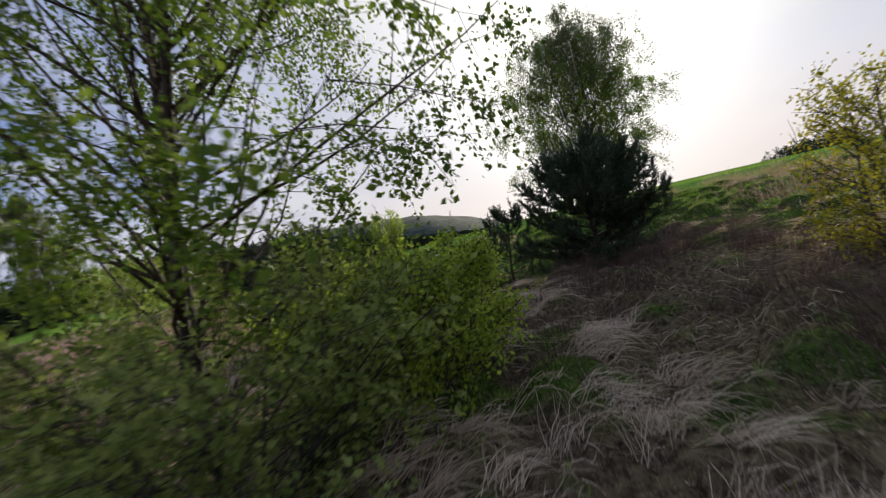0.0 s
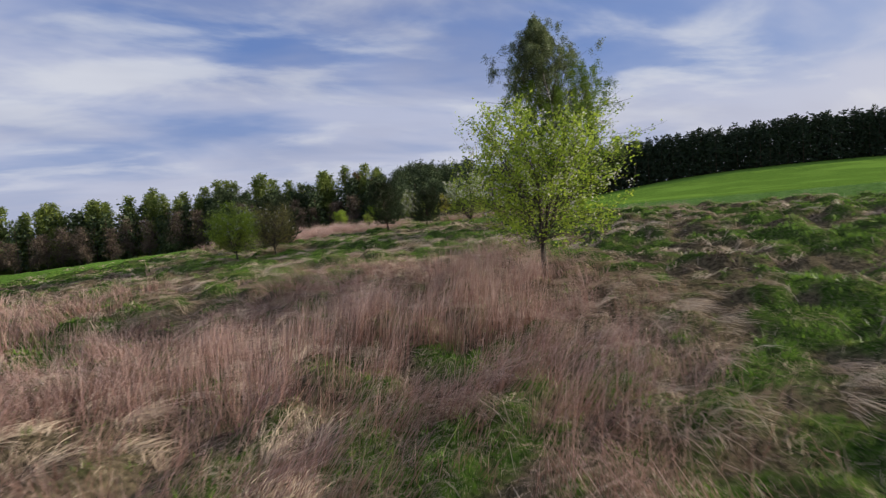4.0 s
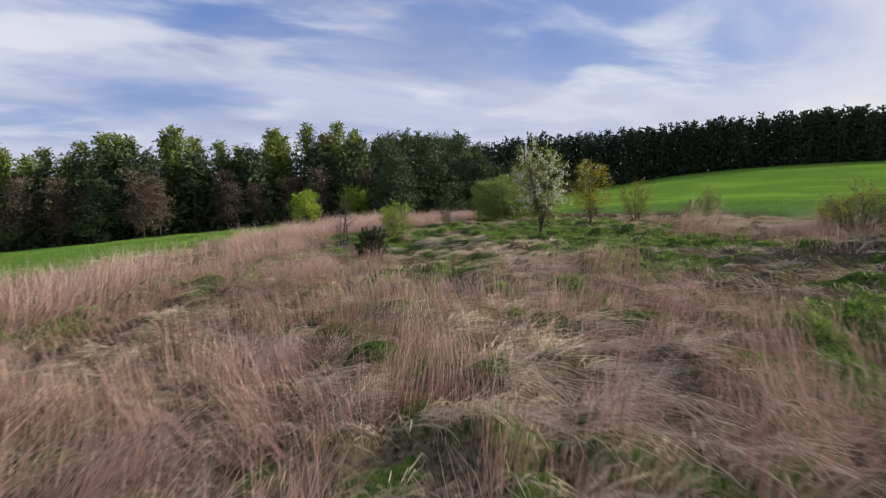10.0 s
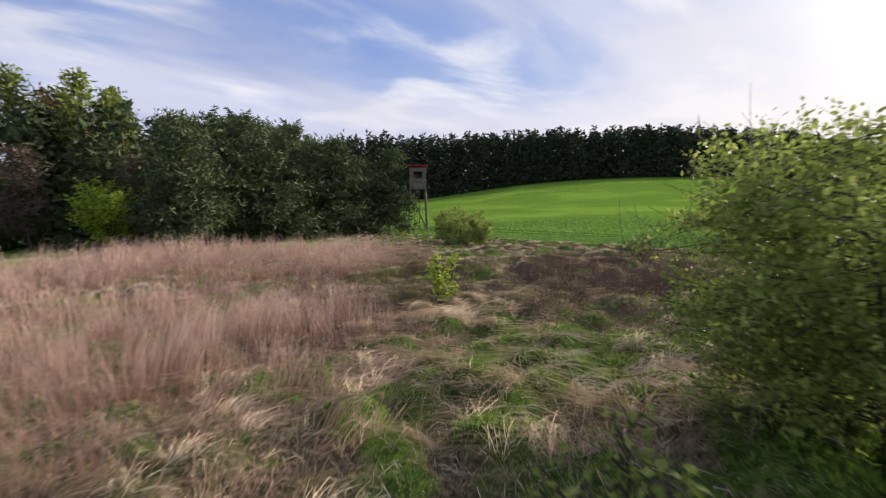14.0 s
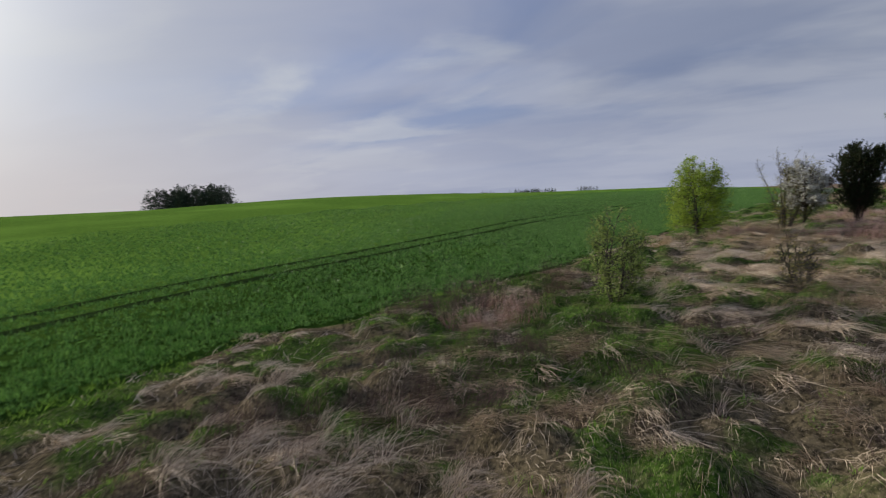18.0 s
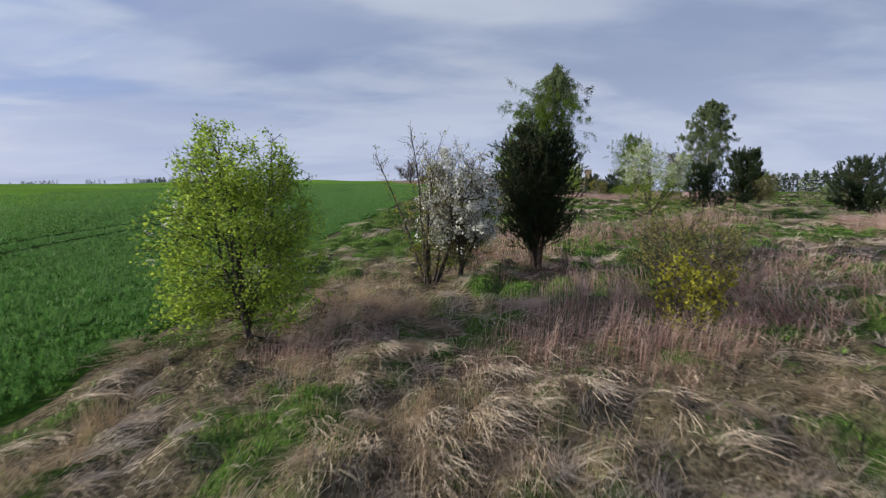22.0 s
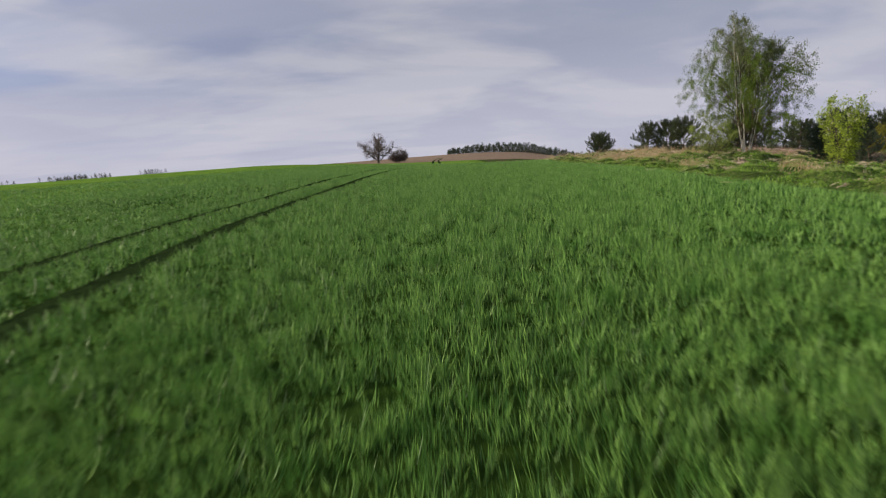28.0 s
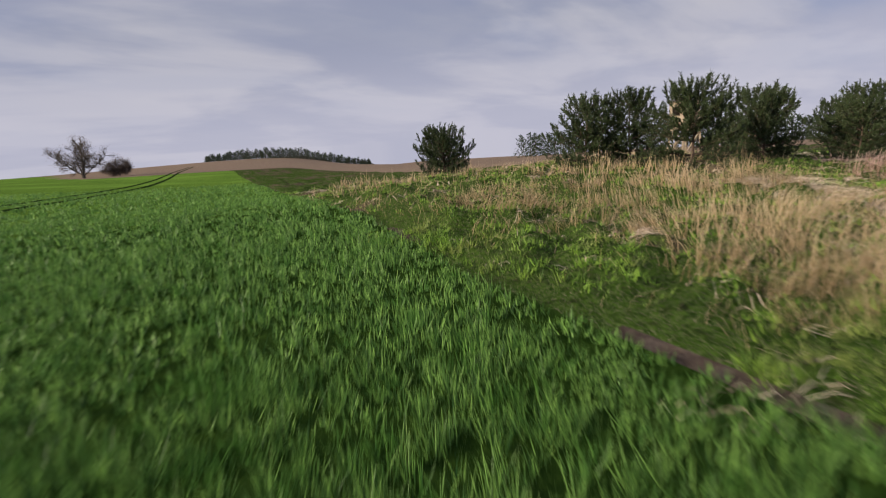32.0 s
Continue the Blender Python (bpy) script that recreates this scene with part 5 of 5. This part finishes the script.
# young pines
pine(12.2, -2.25, 2.6, 3.6, "bushy dark young pine beside tall weeds", 1, 2.3, M_NEARPINE)
pine(12.78, -0.25, 2.0, 1.25, "low young pine with a long leading shoot", 8, 0.55, M_NEARPINE)
pine(9.7, 3.9, 1.8, 2.65, "small dense young pine in the dry grass", 2, 2.6, M_NEARPINE)
pine(17.4, 39.8, 2.9, 3.0, "young pine with a bushy crown on the meadow", 3, 1.1, None, (0, 0), 0.10)
pine(18.0, 40.9, 1.2, 1.3, "small spreading pine beside a taller one", 4)
pine(24.1, 38.2, 3.2, 1.95, "leaning young pine with bare lower trunk", 5, 1.2, None, (-0.16, 0.16), 0.16)
pine(27.0, 39.2, 2.35, 2.1, "young pine with bare lower trunk", 6, 1.2, None, (-0.06, 0.10), 0.22)
pine(26.1, 58.3, 0.55, 0.6, "knee-high pine seedling in dry grass", 7, 1.6)
# pines by the far hedge
for k, (px, py, ph, pw) in enumerate([(9.8, -26.6, 2.9, 3.0), (8.6, -27.6, 3.1, 2.4), (11.4, -18.2, 3.0, 2.6), (10.2, -17.2, 3.2, 2.4), (10.6, -15.0, 3.5, 2.9), (3.3, -15.0, 3.7, 3.6), (5.6, -14.2, 3.0, 2.6),
                                      (1.6, -11.8, 3.2, 2.7), (-4.1, -12.1, 4.7, 3.6), (-6.2, -9.8, 4.4, 3.2), (-0.6, -9.2, 3.6, 3.0), (-9.0, -14.0, 4.6, 3.4)]):
    pine(px, py, ph * 0.72, pw * 0.98, "dense dark green young pine in a hedge row", 20 + k, 1.0, coarse=1.7)
juniper(40.6, 48.75, 3.7, 2.7, "dense dark evergreen with many upright stems", 1)

# shrubs and small fruit trees
shrub("fruit_tree", 23.2, 4.7, 2.9, 1.9, "small fruit tree with upswept branches and new leaves", M_PEARLEAF, 4500, 0.06, 1, 8, 60, upright=0.75, trunk=0.15, vase=True)
shrub("pear_tree", 21.3, 16.0, 3.5, 3.9, "wild pear tree with fresh leaves and white blossom", M_PEARLEAF, 9000, 0.055, 2, 7, 330, upright=0.6, trunk=0.75)
shrub("fruit_bush", 12.5, 7.6, 2.6, 2.0, "twiggy bush with small yellow-green buds", M_BUDLEAF, 4200, 0.045, 3, 6, 20, upright=0.7)
shrub("pear_bush", 15.4, 31.4, 2.7, 2.7, "leafy green pear bush with a few white blossoms", M_PEARLEAF, 9500, 0.052, 4, 9, 110, upright=0.85, trunk=0.35, peak=0.30)
shrub("thorn_bush", 17.1, 33.2, 2.5, 2.6, "grey-brown thorn bush just coming into bud", M_BUDLEAF, 7000, 0.036, 5, 8, 40, upright=0.55, trunk=0.35)
shrub("pear_tree", 30.4, 39.8, 3.6, 3.6, "spreading pear tree with pale leaves and white blossom", M_PEARLEAF, 6500, 0.05, 6, 9, 1100, upright=0.55, trunk=0.2)
shrub("pear_tree", 47.0, 51.4, 4.2, 3.4, "bright green young pear tree at the field edge", M_PEARLEAF, 12500, 0.056, 7, 9, 110, upright=0.8, trunk=0.12, peak=0.36, belly=0.27, taper=1.15)
shrub("blossom_tree", 42.65, 49.2, 3.5, 2.2, "small fruit tree covered in white blossom", M_BUDLEAF, 3600, 0.04, 8, 9, 1400, 0.050, upright=0.8, trunk=0.2, belly=0.45, taper=1.4)
shrub("bare_bush", 43.3, 48.95, 3.7, 2.4, "sparse bush with long bare upswept branches", M_YELLOWLEAF, 900, 0.045, 9, 8, 12, upright=0.65, vase=True)
shrub("yellow_bush", 40.6, 53.8, 1.3, 1.3, "low bush with yellow spring leaves", M_YELLOWLEAF, 900, 0.06, 10, 5, upright=0.6)
shrub("yellow_bush", 39.6, 52.6, 1.6, 2.2, "bushy shrub with fine yellowish twigs", M_BUDLEAF, 2600, 0.045, 28, 7, upright=0.7)
shrub("willow_bush", 49.4, 65.0, 2.0, 1.5, "sparse upright bush with small green leaves", M_HAWLEAF, 2600, 0.045, 11, 6, upright=0.85)
shrub("blossom_tree", 32.0, 58.3, 3.7, 2.4, "young fruit tree with sparse white blossom", M_PEARLEAF, 2600, 0.045, 12, 7, 420, 0.042, upright=0.8, trunk=0.3, belly=0.5, taper=1.3)
shrub("yellow_bush", 37.0, 61.5, 3.1, 2.2, "small tree with yellowish new leaves", M_YELLOWLEAF, 2600, 0.05, 13, 5, 40, upright=0.75, trunk=0.5)
shrub("yellow_bush", 43.0, 64.6, 2.5, 1.9, "fine-twigged bush with small yellow leaves", M_YELLOWLEAF, 1500, 0.04, 34, 7, upright=0.7)
shrub("hawthorn_bush", 37.0, 68.3, 3.5, 4.0, "round hawthorn bush in full green leaf", M_HAWLEAF, 30000, 0.05, 14, 10, upright=0.62, peak=0.33, tiers=(-0.2, 0.4), belly=0.38, taper=1.7)
shrub("yellow_bush", 27.9, 77.0, 3.0, 2.3, "small yellow-green tree in tall dry grass", M_PEARLEAF, 4200, 0.065, 15, 6, upright=0.7, trunk=0.9)
shrub("willow_bush", 28.6, 62.6, 1.4, 1.5, "low light green bush in dry grass", M_PEARLEAF, 1800, 0.045, 21, 7, upright=0.8)
shrub("sapling", 26.6, 63.2, 2.2, 1.1, "leafless young tree with a thin dark trunk", M_BUDLEAF, 60, 0.035, 29, 3, upright=0.9)
shrub("hawthorn_bush", 53.3, 88.3, 2.4, 2.4, "light green bush at the field edge", M_HAWLEAF, 3500, 0.09, 16, 6, upright=0.6)
shrub("hawthorn_bush", 55.0, 88.0, 2.2, 2.0, "light green bush at the field edge", M_HAWLEAF, 3000, 0.09, 17, 6, upright=0.6)
shrub("sapling", 40.6, 76.6, 1.3, 0.6, "leafy knee-high sapling in dry grass", M_PEARLEAF, 700, 0.06, 18, 3, upright=1.0)
shrub("sapling", 33.9, 69.1, 0.95, 0.5, "thin sapling with few leaves", M_HAWLEAF, 350, 0.05, 19, 3, upright=1.0)
shrub("bare_bush", 45.9, 63.7, 1.5, 1.2, "brown twiggy bush without leaves", M_BUDLEAF, 350, 0.04, 20, 6, upright=0.9)

shrub("bare_bush", 50.6, 76.35, 1.15, 1.1, "low dark twiggy bush with few opening leaves", M_BUDLEAF, 260, 0.03, 33, 8, upright=0.7)
shrub("pear_tree", 16.0, 36.0, 2.6, 1.6, "thin bush with sparse green leaves", M_HAWLEAF, 1200, 0.05, 22, 4, upright=0.8)
shrub("willow_bush", 19.6, -4.3, 2.4, 2.6, "yellow-green bush at the foot of a birch", M_HAWLEAF, 3500, 0.07, 23, 7, upright=0.5)
shrub("thorn_bush", 5.7, -4.1, 2.3, 2.0, "bush with sparse yellow spring leaves", M_YELLOWLEAF, 4200, 0.045, 24, 6, upright=0.7)
shrub("pear_bush", 5.5, 0.75, 1.45, 1.7, "leafy green bush beside a birch", M_PEARLEAF, 4500, 0.05, 35, 7, upright=0.5)
shrub("pear_bush", 4.1, 0.95, 1.2, 1.8, "low leafy green bush beside a birch", M_PEARLEAF, 4500, 0.05, 36, 7, upright=0.4)
shrub("pear_bush", 5.0, 1.35, 1.7, 2.2, "leafy green bush under a birch", M_PEARLEAF, 5500, 0.05, 25, 8, upright=0.4)
shrub("pear_bush", 2.7, 1.7, 1.6, 2.6, "leafy green bush under a birch", M_HAWLEAF, 5500, 0.05, 27, 7, upright=0.5)
shrub("yellow_bush", 41.5, 111.0, 5.0, 5.5, "bright yellow-green bush at the wood's edge", M_PEARLEAF, 3500, 0.20, 26, 6, upright=0.5)


# ---------------------------------------------------------------- the woods
MODELS = {}
for kind, name, label, h in (("larch", "larch_tree", "larch with light green new needles", 13), ("pine", "pine_tree", "tall dark pine at the edge of the wood", 12),
                             ("dark", "spruce_tree", "dark conifer with branches to the ground", 9), ("bare", "bare_tree", "brown leafless tree at the edge of the wood", 9),
                             ("broad", "copper_tree", "tree with orange-brown new leaves", 14)):
    MODELS[kind] = [wood_tree(name, label, h, kind, 10 * len(MODELS) + s) for s in range(2)]


def wood_edge():
    rng = np.random.default_rng(77)
    first = {k: list(v) for k, v in MODELS.items()}

    def add(kind, x, y, s):
        m = first[kind][0] if first[kind] else MODELS[kind][int(rng.integers(0, 2))]
        turn = rng.uniform(0, 360)
        if m in first[kind]:
            # the models themselves take the first places
            first[kind].remove(m)
            m.matrix_basis = pose(x, y, float(land(np.array([x]), np.array([y]))[0]) - 0.1, 0, 0, turn) @ Matrix.Scale(s, 4)
        else:
            place(m, x, y, s, turn)

    line = [(-120, 158), (-80, 146), (-40, 132), (-10, 124), (12, 119), (30, 117), (44, 114)]
    lx, ly = [p[0] for p in line], [p[1] for p in line]
    for x in np.arange(-118, 46, 2.9):
        y = float(np.interp(x, lx, ly))
        add("dark" if rng.random() < (0.62 if x < -30 else 0.25) else "bare", x + rng.normal(0, 1), y + rng.normal(0, 1.2), rng.uniform(0.65, 0.95))
        add("pine" if rng.random() < 0.35 or x < -40 else "larch", x + 2 + rng.normal(0, 1), y + 5 + rng.normal(0, 1), rng.uniform(0.85, 1.12))
        add("larch" if x > -55 else "pine", x + rng.normal(0, 1.2), y + 10 + rng.normal(0, 1.5), rng.uniform(0.98, 1.26))
    add("broad", 41.0, 122.5, 0.98)
    add("broad", 44.0, 124.0, 0.86)
    for x, y, s in ((44, 103, 0.85), (47.5, 105, 0.75), (51, 104.5, 0.9), (54.5, 106.5, 0.85), (58, 106, 0.95), (61.5, 108, 0.8), (49, 112, 0.98), (56, 113, 1.02), (42, 116, 1.02), (63, 115, 0.92), (63.2, 106.0, 0.9), (46, 110, 1.05), (53, 110, 1.05), (60, 112, 1.05)):
        add("dark", x, y, s)
    # a leafless tree behind the hedge pines
    add("bare", -10.0, -7.5, 0.72)
    for x, y in ((50, 124), (58, 126), (66, 128), (54, 134), (62, 138), (70, 142), (60, 150), (68, 156), (76, 160), (72, 172), (80, 178), (84, 190), (90, 200), (46, 130), (54, 129), (62, 133), (66, 136), (58, 142), (50, 140), (70, 150), (66, 162), (76, 168), (84, 172), (92, 178), (78, 186), (88, 188), (96, 190), (100, 182), (70, 180)):
        # the wood rises behind its edge
        far, ground = math.hypot(x - 29, y - 63), float(land(np.array([x]), np.array([y]))[0])
        add("pine", x, y, min(1.85, (1.6 + far * (0.128 if (x - 29) / (y - 63) < 0.58 else 0.108) - ground) / 12) * rng.uniform(0.92, 1.03))


wood_edge()


def far_wood(name, pts, hs, label, mat, seed, wide=0.34, card=0.11, per=150):
    """A far wood: pointed crowns on trunks, row behind row."""
    rng = np.random.default_rng(seed)
    x, y = np.array([p[0] for p in pts]), np.array([p[1] for p in pts])
    z = land(x, y)
    n = len(x)
    t = rng.random((n, per))
    r = hs[:, None] * wide * 0.5 * np.clip(1.04 - t, 0.02, 1) ** 0.75 * np.sqrt(rng.random((n, per)))
    a = rng.uniform(0, 2 * np.pi, (n, per))
    c = np.stack([x[:, None] + r * np.cos(a), y[:, None] + r * np.sin(a), z[:, None] + hs[:, None] * (0.01 + 0.97 * t)], -1).reshape(-1, 3)
    v1 = leaf_cards(rng, c, float(np.mean(hs)) * card, 0.45)
    segs = [(np.array([x[i], y[i], z[i] - 0.5]), np.array([x[i], y[i], z[i] + hs[i] * 0.9]), 0.20, 0.05) for i in range(n)]
    v2 = tubes(segs, 4)
    v, f = joined([v1, v2])
    ob = tagged(part_np(name, v, f, [mat, M_PINEBARK]), label, "forest", kind="stuff")
    ob.data.polygons.foreach_set("material_index", np.concatenate([np.zeros(len(v1[1])), np.ones(len(v2[1]))]).astype(np.int32))
    return ob


def row_of_wood(yaws, dists, step, rows, gap, rng):
    out = []
    yy = np.arange(min(yaws), max(yaws), 0.05)
    last = None
    for a in yy[::-1]:
        d = float(np.interp(-a, [-q for q in yaws], dists))
        p = (35 - math.sin(radians(a)) * d, 65 + math.cos(radians(a)) * d)
        if last is None or math.hypot(p[0] - last[0], p[1] - last[1]) > step:
            last = p
            for k in range(rows):
                e = d + k * gap + rng.normal(0, 1.5)
                q = radians(a + rng.normal(0, 0.15))
                out.append((35 - math.sin(q) * e, 65 + math.cos(q) * e))
    return out


rw = np.random.default_rng(5)
pts = row_of_wood([-22, -34, -50, -65, -78, -90, -100, -110], [158, 165, 180, 200, 230, 340, 500, 720], 2.6, 5, 3.0, rw)
fall = np.array([min(1.0, max(0.14, (112 - math.degrees(math.atan2(p[0] - 35, p[1] - 65))) / 30)) for p in pts])
swell = np.array([1.0 + 5.0 * math.exp(-((math.degrees(math.atan2(p[0] - 35, p[1] - 65)) - 34) / 11) ** 2) for p in pts])
far_wood("pine_wood", pts, fall * (swell + rw.uniform(13.6, 18.2, len(pts))), "dark wall of a far pine wood beyond the field", M_NEEDLEDARK, 6, 0.62, 0.115, 260)
px = np.repeat(np.arange(-122, 62, 3.2), 5)
py = np.interp(px, [-120, -80, -40, -10, 12, 30, 44, 62], [158, 146, 132, 124, 119, 117, 114, 116]) + np.tile([3, 8, 13, 19, 26], len(px) // 5)
pts = list(zip(px + rw.normal(0, 1.2, len(px)), py + rw.normal(0, 1.2, len(px))))
far_wood("wood_interior", pts, rw.uniform(8.5, 12.0, len(pts)), "dark depths of a mixed wood behind its edge trees", M_WOODGREEN, 16, 0.75, 0.09, 200)
pts = row_of_wood([135, 128, 120, 110, 96, 80], [330, 300, 280, 260, 250, 260], 5.0, 3, 6, rw)
far_wood("west_wood", pts, rw.uniform(9.5, 12.5, len(pts)), "low dark wood far behind the meadow", M_NEEDLEDARK, 7, 0.9)
pts = []
for a in np.arange(142, 158.2, 0.26):
    for d in (490, 500, 510, 520):
        q = radians(a + rw.normal(0, 0.1))
        pts.append((37 - math.sin(q) * d, 3.5 + math.cos(q) * d))
swell = np.repeat(0.45 + 0.55 * np.sin(np.linspace(0.12, 3.02, len(pts) // 4)) ** 0.6 + 0.12 * rw.normal(size=len(pts) // 4), 4)
far_wood("south_wood", pts, swell * rw.uniform(6.5, 8.8, len(pts)), "far low wood beyond ploughed land", M_NEEDLEDARK, 8, 0.9)
pts = [(412 + rw.uniform(-34, 34), -248 + rw.normal(0, 10)) for _ in range(90)]
far_wood("field_grove", pts, rw.uniform(11, 20, len(pts)), "grove of trees on the skyline of the field", M_NEEDLEDARK, 9, 1.0)
pts = [(c + rw.normal(0, 7), -800 + rw.normal(0, 20)) for c in rw.uniform(150, 420, 14) for _ in range(7)]
far_wood("horizon_trees", pts, rw.uniform(4, 8, len(pts)), "scattered trees along the far horizon", M_NEEDLEDARK, 10, 1.1)


def far_hill():
    """A wooded hill on the skyline behind the pine wood."""
    a = np.radians(np.linspace(-118, -60, 60))
    rr = np.linspace(1300, 2200, 14)
    A, D = np.meshgrid(a, rr)
    up = np.exp(-((np.degrees(A) + 84) / 11.0) ** 2) * 120 + np.exp(-((np.degrees(A) + 71) / 9.0) ** 2) * 112
    k = np.clip(np.sin(np.pi * (D - 1300) / 900), 0, 1)
    X, Y = 35 - np.sin(A) * D, 65 + np.cos(A) * D
    Z = -12 + up * k + vnoise(X, Y, 60, 9) * 14 * k
    i = np.arange(13)[:, None] * 60 + np.arange(59)[None]
    q = np.stack([i, i + 1, i + 61, i + 60], -1).reshape(-1, 4)
    m = material("wooded_hill", (0.03, 0.045, 0.03), 0.95, 0.05)
    n = Nodes(m)
    n.color(n.mix(n.span(n.noise(0.03, 6, 0.7), 0.35, 0.65), (0.03, 0.045, 0.04), (0.075, 0.095, 0.075)))
    tagged(part_np("backdrop_hill", np.stack([X, Y, Z], -1).reshape(-1, 3), q, m), "far wooded hill on the skyline", "hill", kind="structure")


far_hill()


def lone_tree(x, y, height, label, leaf, seed, leaves):
    rng = np.random.default_rng(6000 + seed)
    root = tree_root("field_tree", x, y, label, "tree", "field trees", 0.2)
    thick, thin, spots = [], [], []
    t = limb(rng, thick, (0, 0, 0), (0.02, 0, 1), height * 0.10, 0.045 * height, 0.040 * height, 2, 0, 0.04)
    for s in range(8):
        az = 2 * np.pi * s / 8 + rng.uniform(-0.3, 0.3)
        tilt = rng.uniform(0.35, 1.7)
        m = limb(rng, thick, t[-1][1], (math.cos(az) * tilt, math.sin(az) * tilt, 1), height * 0.78, 0.016 * height, 0.05, 6, 0.03, 0.13)
        for k in range(16):
            p, d = along(m, rng.uniform(0.2, 1))
            b = limb(rng, thin, p, swing(rng, d, 45), height * 0.22, 0.08, 0.05, 3, 0.03, 0.15)
            for j in range(5):
                q, e = along(b, rng.uniform(0.2, 1))
                w = limb(rng, thin, q, swing(rng, e, 45), height * 0.10, 0.05, 0.03, 2, 0, 0.2)
                spots.append(w[-1][1])
    wood_parts(root, thick, thin, M_SHRUBBARK, M_SHRUBBARK)
    c = np.array(spots)
    pts = np.repeat(c, leaves, 0) + rng.normal(0, 0.35, (len(c) * leaves, 3))
    part_np("crown", *leaf_cards(rng, pts, 0.35, 0.2), leaf, root)


lone_tree(-4.1, -171.9, 10.0, "lone leafless tree with a rounded crown on the field", M_BROWNTWIG, 1, 9)
lone_tree(-13.5, -176.0, 5.0, "low round bush beside a lone field tree", M_BROWNTWIG, 2, 16)


# ---------------------------------------------------------------- hunting stands
def box_bm(sx, sy, sz, bevel=0.008):
    bm = bmesh.new()
    bmesh.ops.create_cube(bm, size=1.0, matrix=Matrix.Diagonal((sx, sy, sz, 1)))
    bmesh.ops.bevel(bm, geom=bm.edges[:], offset=bevel, segments=1, affect="EDGES")
    return bm


def bar(name, a, b, thick, mat, parent, label=""):
    a, b = Vector(a), Vector(b)
    ob = part(name, box_bm(thick, thick, (b - a).length), mat, parent, label)
    ob.matrix_local = Matrix.Translation((a + b) / 2) @ (b - a).to_track_quat("Z", "Y").to_matrix().to_4x4()
    return ob


def hunting_stand(x, y, turn, floor, size, tall, mat, roof, label):
    root = new("hunting_stand")
    root.matrix_world = pose(x, y, float(land(np.array([x]), np.array([y]))[0]) - 0.05, 0, 0, turn)
    tagged(root, label, "hunting stand", "hunting stands")
    s = size / 2
    for i in (-1, 1):
        for j in (-1, 1):
            bar("leg", (i * s * 1.18, j * s * 1.18, 0), (i * s * 0.95, j * s * 0.95, floor), 0.11, mat, root)
    for i in (-1, 1):
        bar("brace", (i * s * 1.14, -s * 1.14, 0.2), (i * s, s, floor - 0.1), 0.07, mat, root)
        bar("brace", (-s * 1.1, i * s * 1.1, 0.3), (s, i * s, floor - 0.2), 0.07, mat, root)
    ob = part("floor", box_bm(size * 1.05, size * 1.05, 0.06), mat, root)
    ob.location = (0, 0, floor)
    n = 9
    for side in range(4):
        turn_side = Matrix.Rotation(radians(90 * side), 4, "Z")
        rail = part("wall", box_bm(size * 0.98, 0.05, 0.06), mat, root)
        rail.matrix_local = turn_side @ Matrix.Translation((0, -s + 0.04, floor + 0.07))
        for k in range(n):
            u = -s + size * (k + 0.5) / n
            gap = side in (0, 2) and 2 <= k <= 6
            for lo, hi in (((0.0, 0.5), (0.82, 1.0)) if gap else ((0.0, 1.0),)):
                ob = part("plank", box_bm(size / n - 0.008, 0.025, tall * (hi - lo), 0.003), mat, rail)
                ob.matrix_local = Matrix.Translation((u, -0.04, tall * (lo + hi) / 2 - 0.04))
    ob = part("roof", box_bm(size * 1.22, size * 1.22, 0.05), roof, root, "sloping roof")
    ob.matrix_local = Matrix.Translation((0, 0, floor + tall + 0.12)) @ Matrix.Rotation(radians(8), 4, "X")
    for i in (-1, 1):
        bar("ladder_rail", (i * 0.25, -s * 2.2, 0), (i * 0.25, -s, floor), 0.06, mat, root)
    for k in range(6):
        t = (k + 0.7) / 6.5
        bar("rung", (-0.25, -s * 2.2 + s * 1.2 * t, floor * t), (0.25, -s * 2.2 + s * 1.2 * t, floor * t), 0.045, mat, root)


hunting_stand(65.0, 104.0, 140, 4.1, 1.5, 1.9, M_PLANK, M_REDROOF, "grey plank hunting stand with a red roof on stilts")
hunting_stand(-2.8, -20.0, 60, 1.7, 1.1, 1.55, M_FRESHWOOD, M_PLANK, "pale timber hunting stand half hidden among pines")
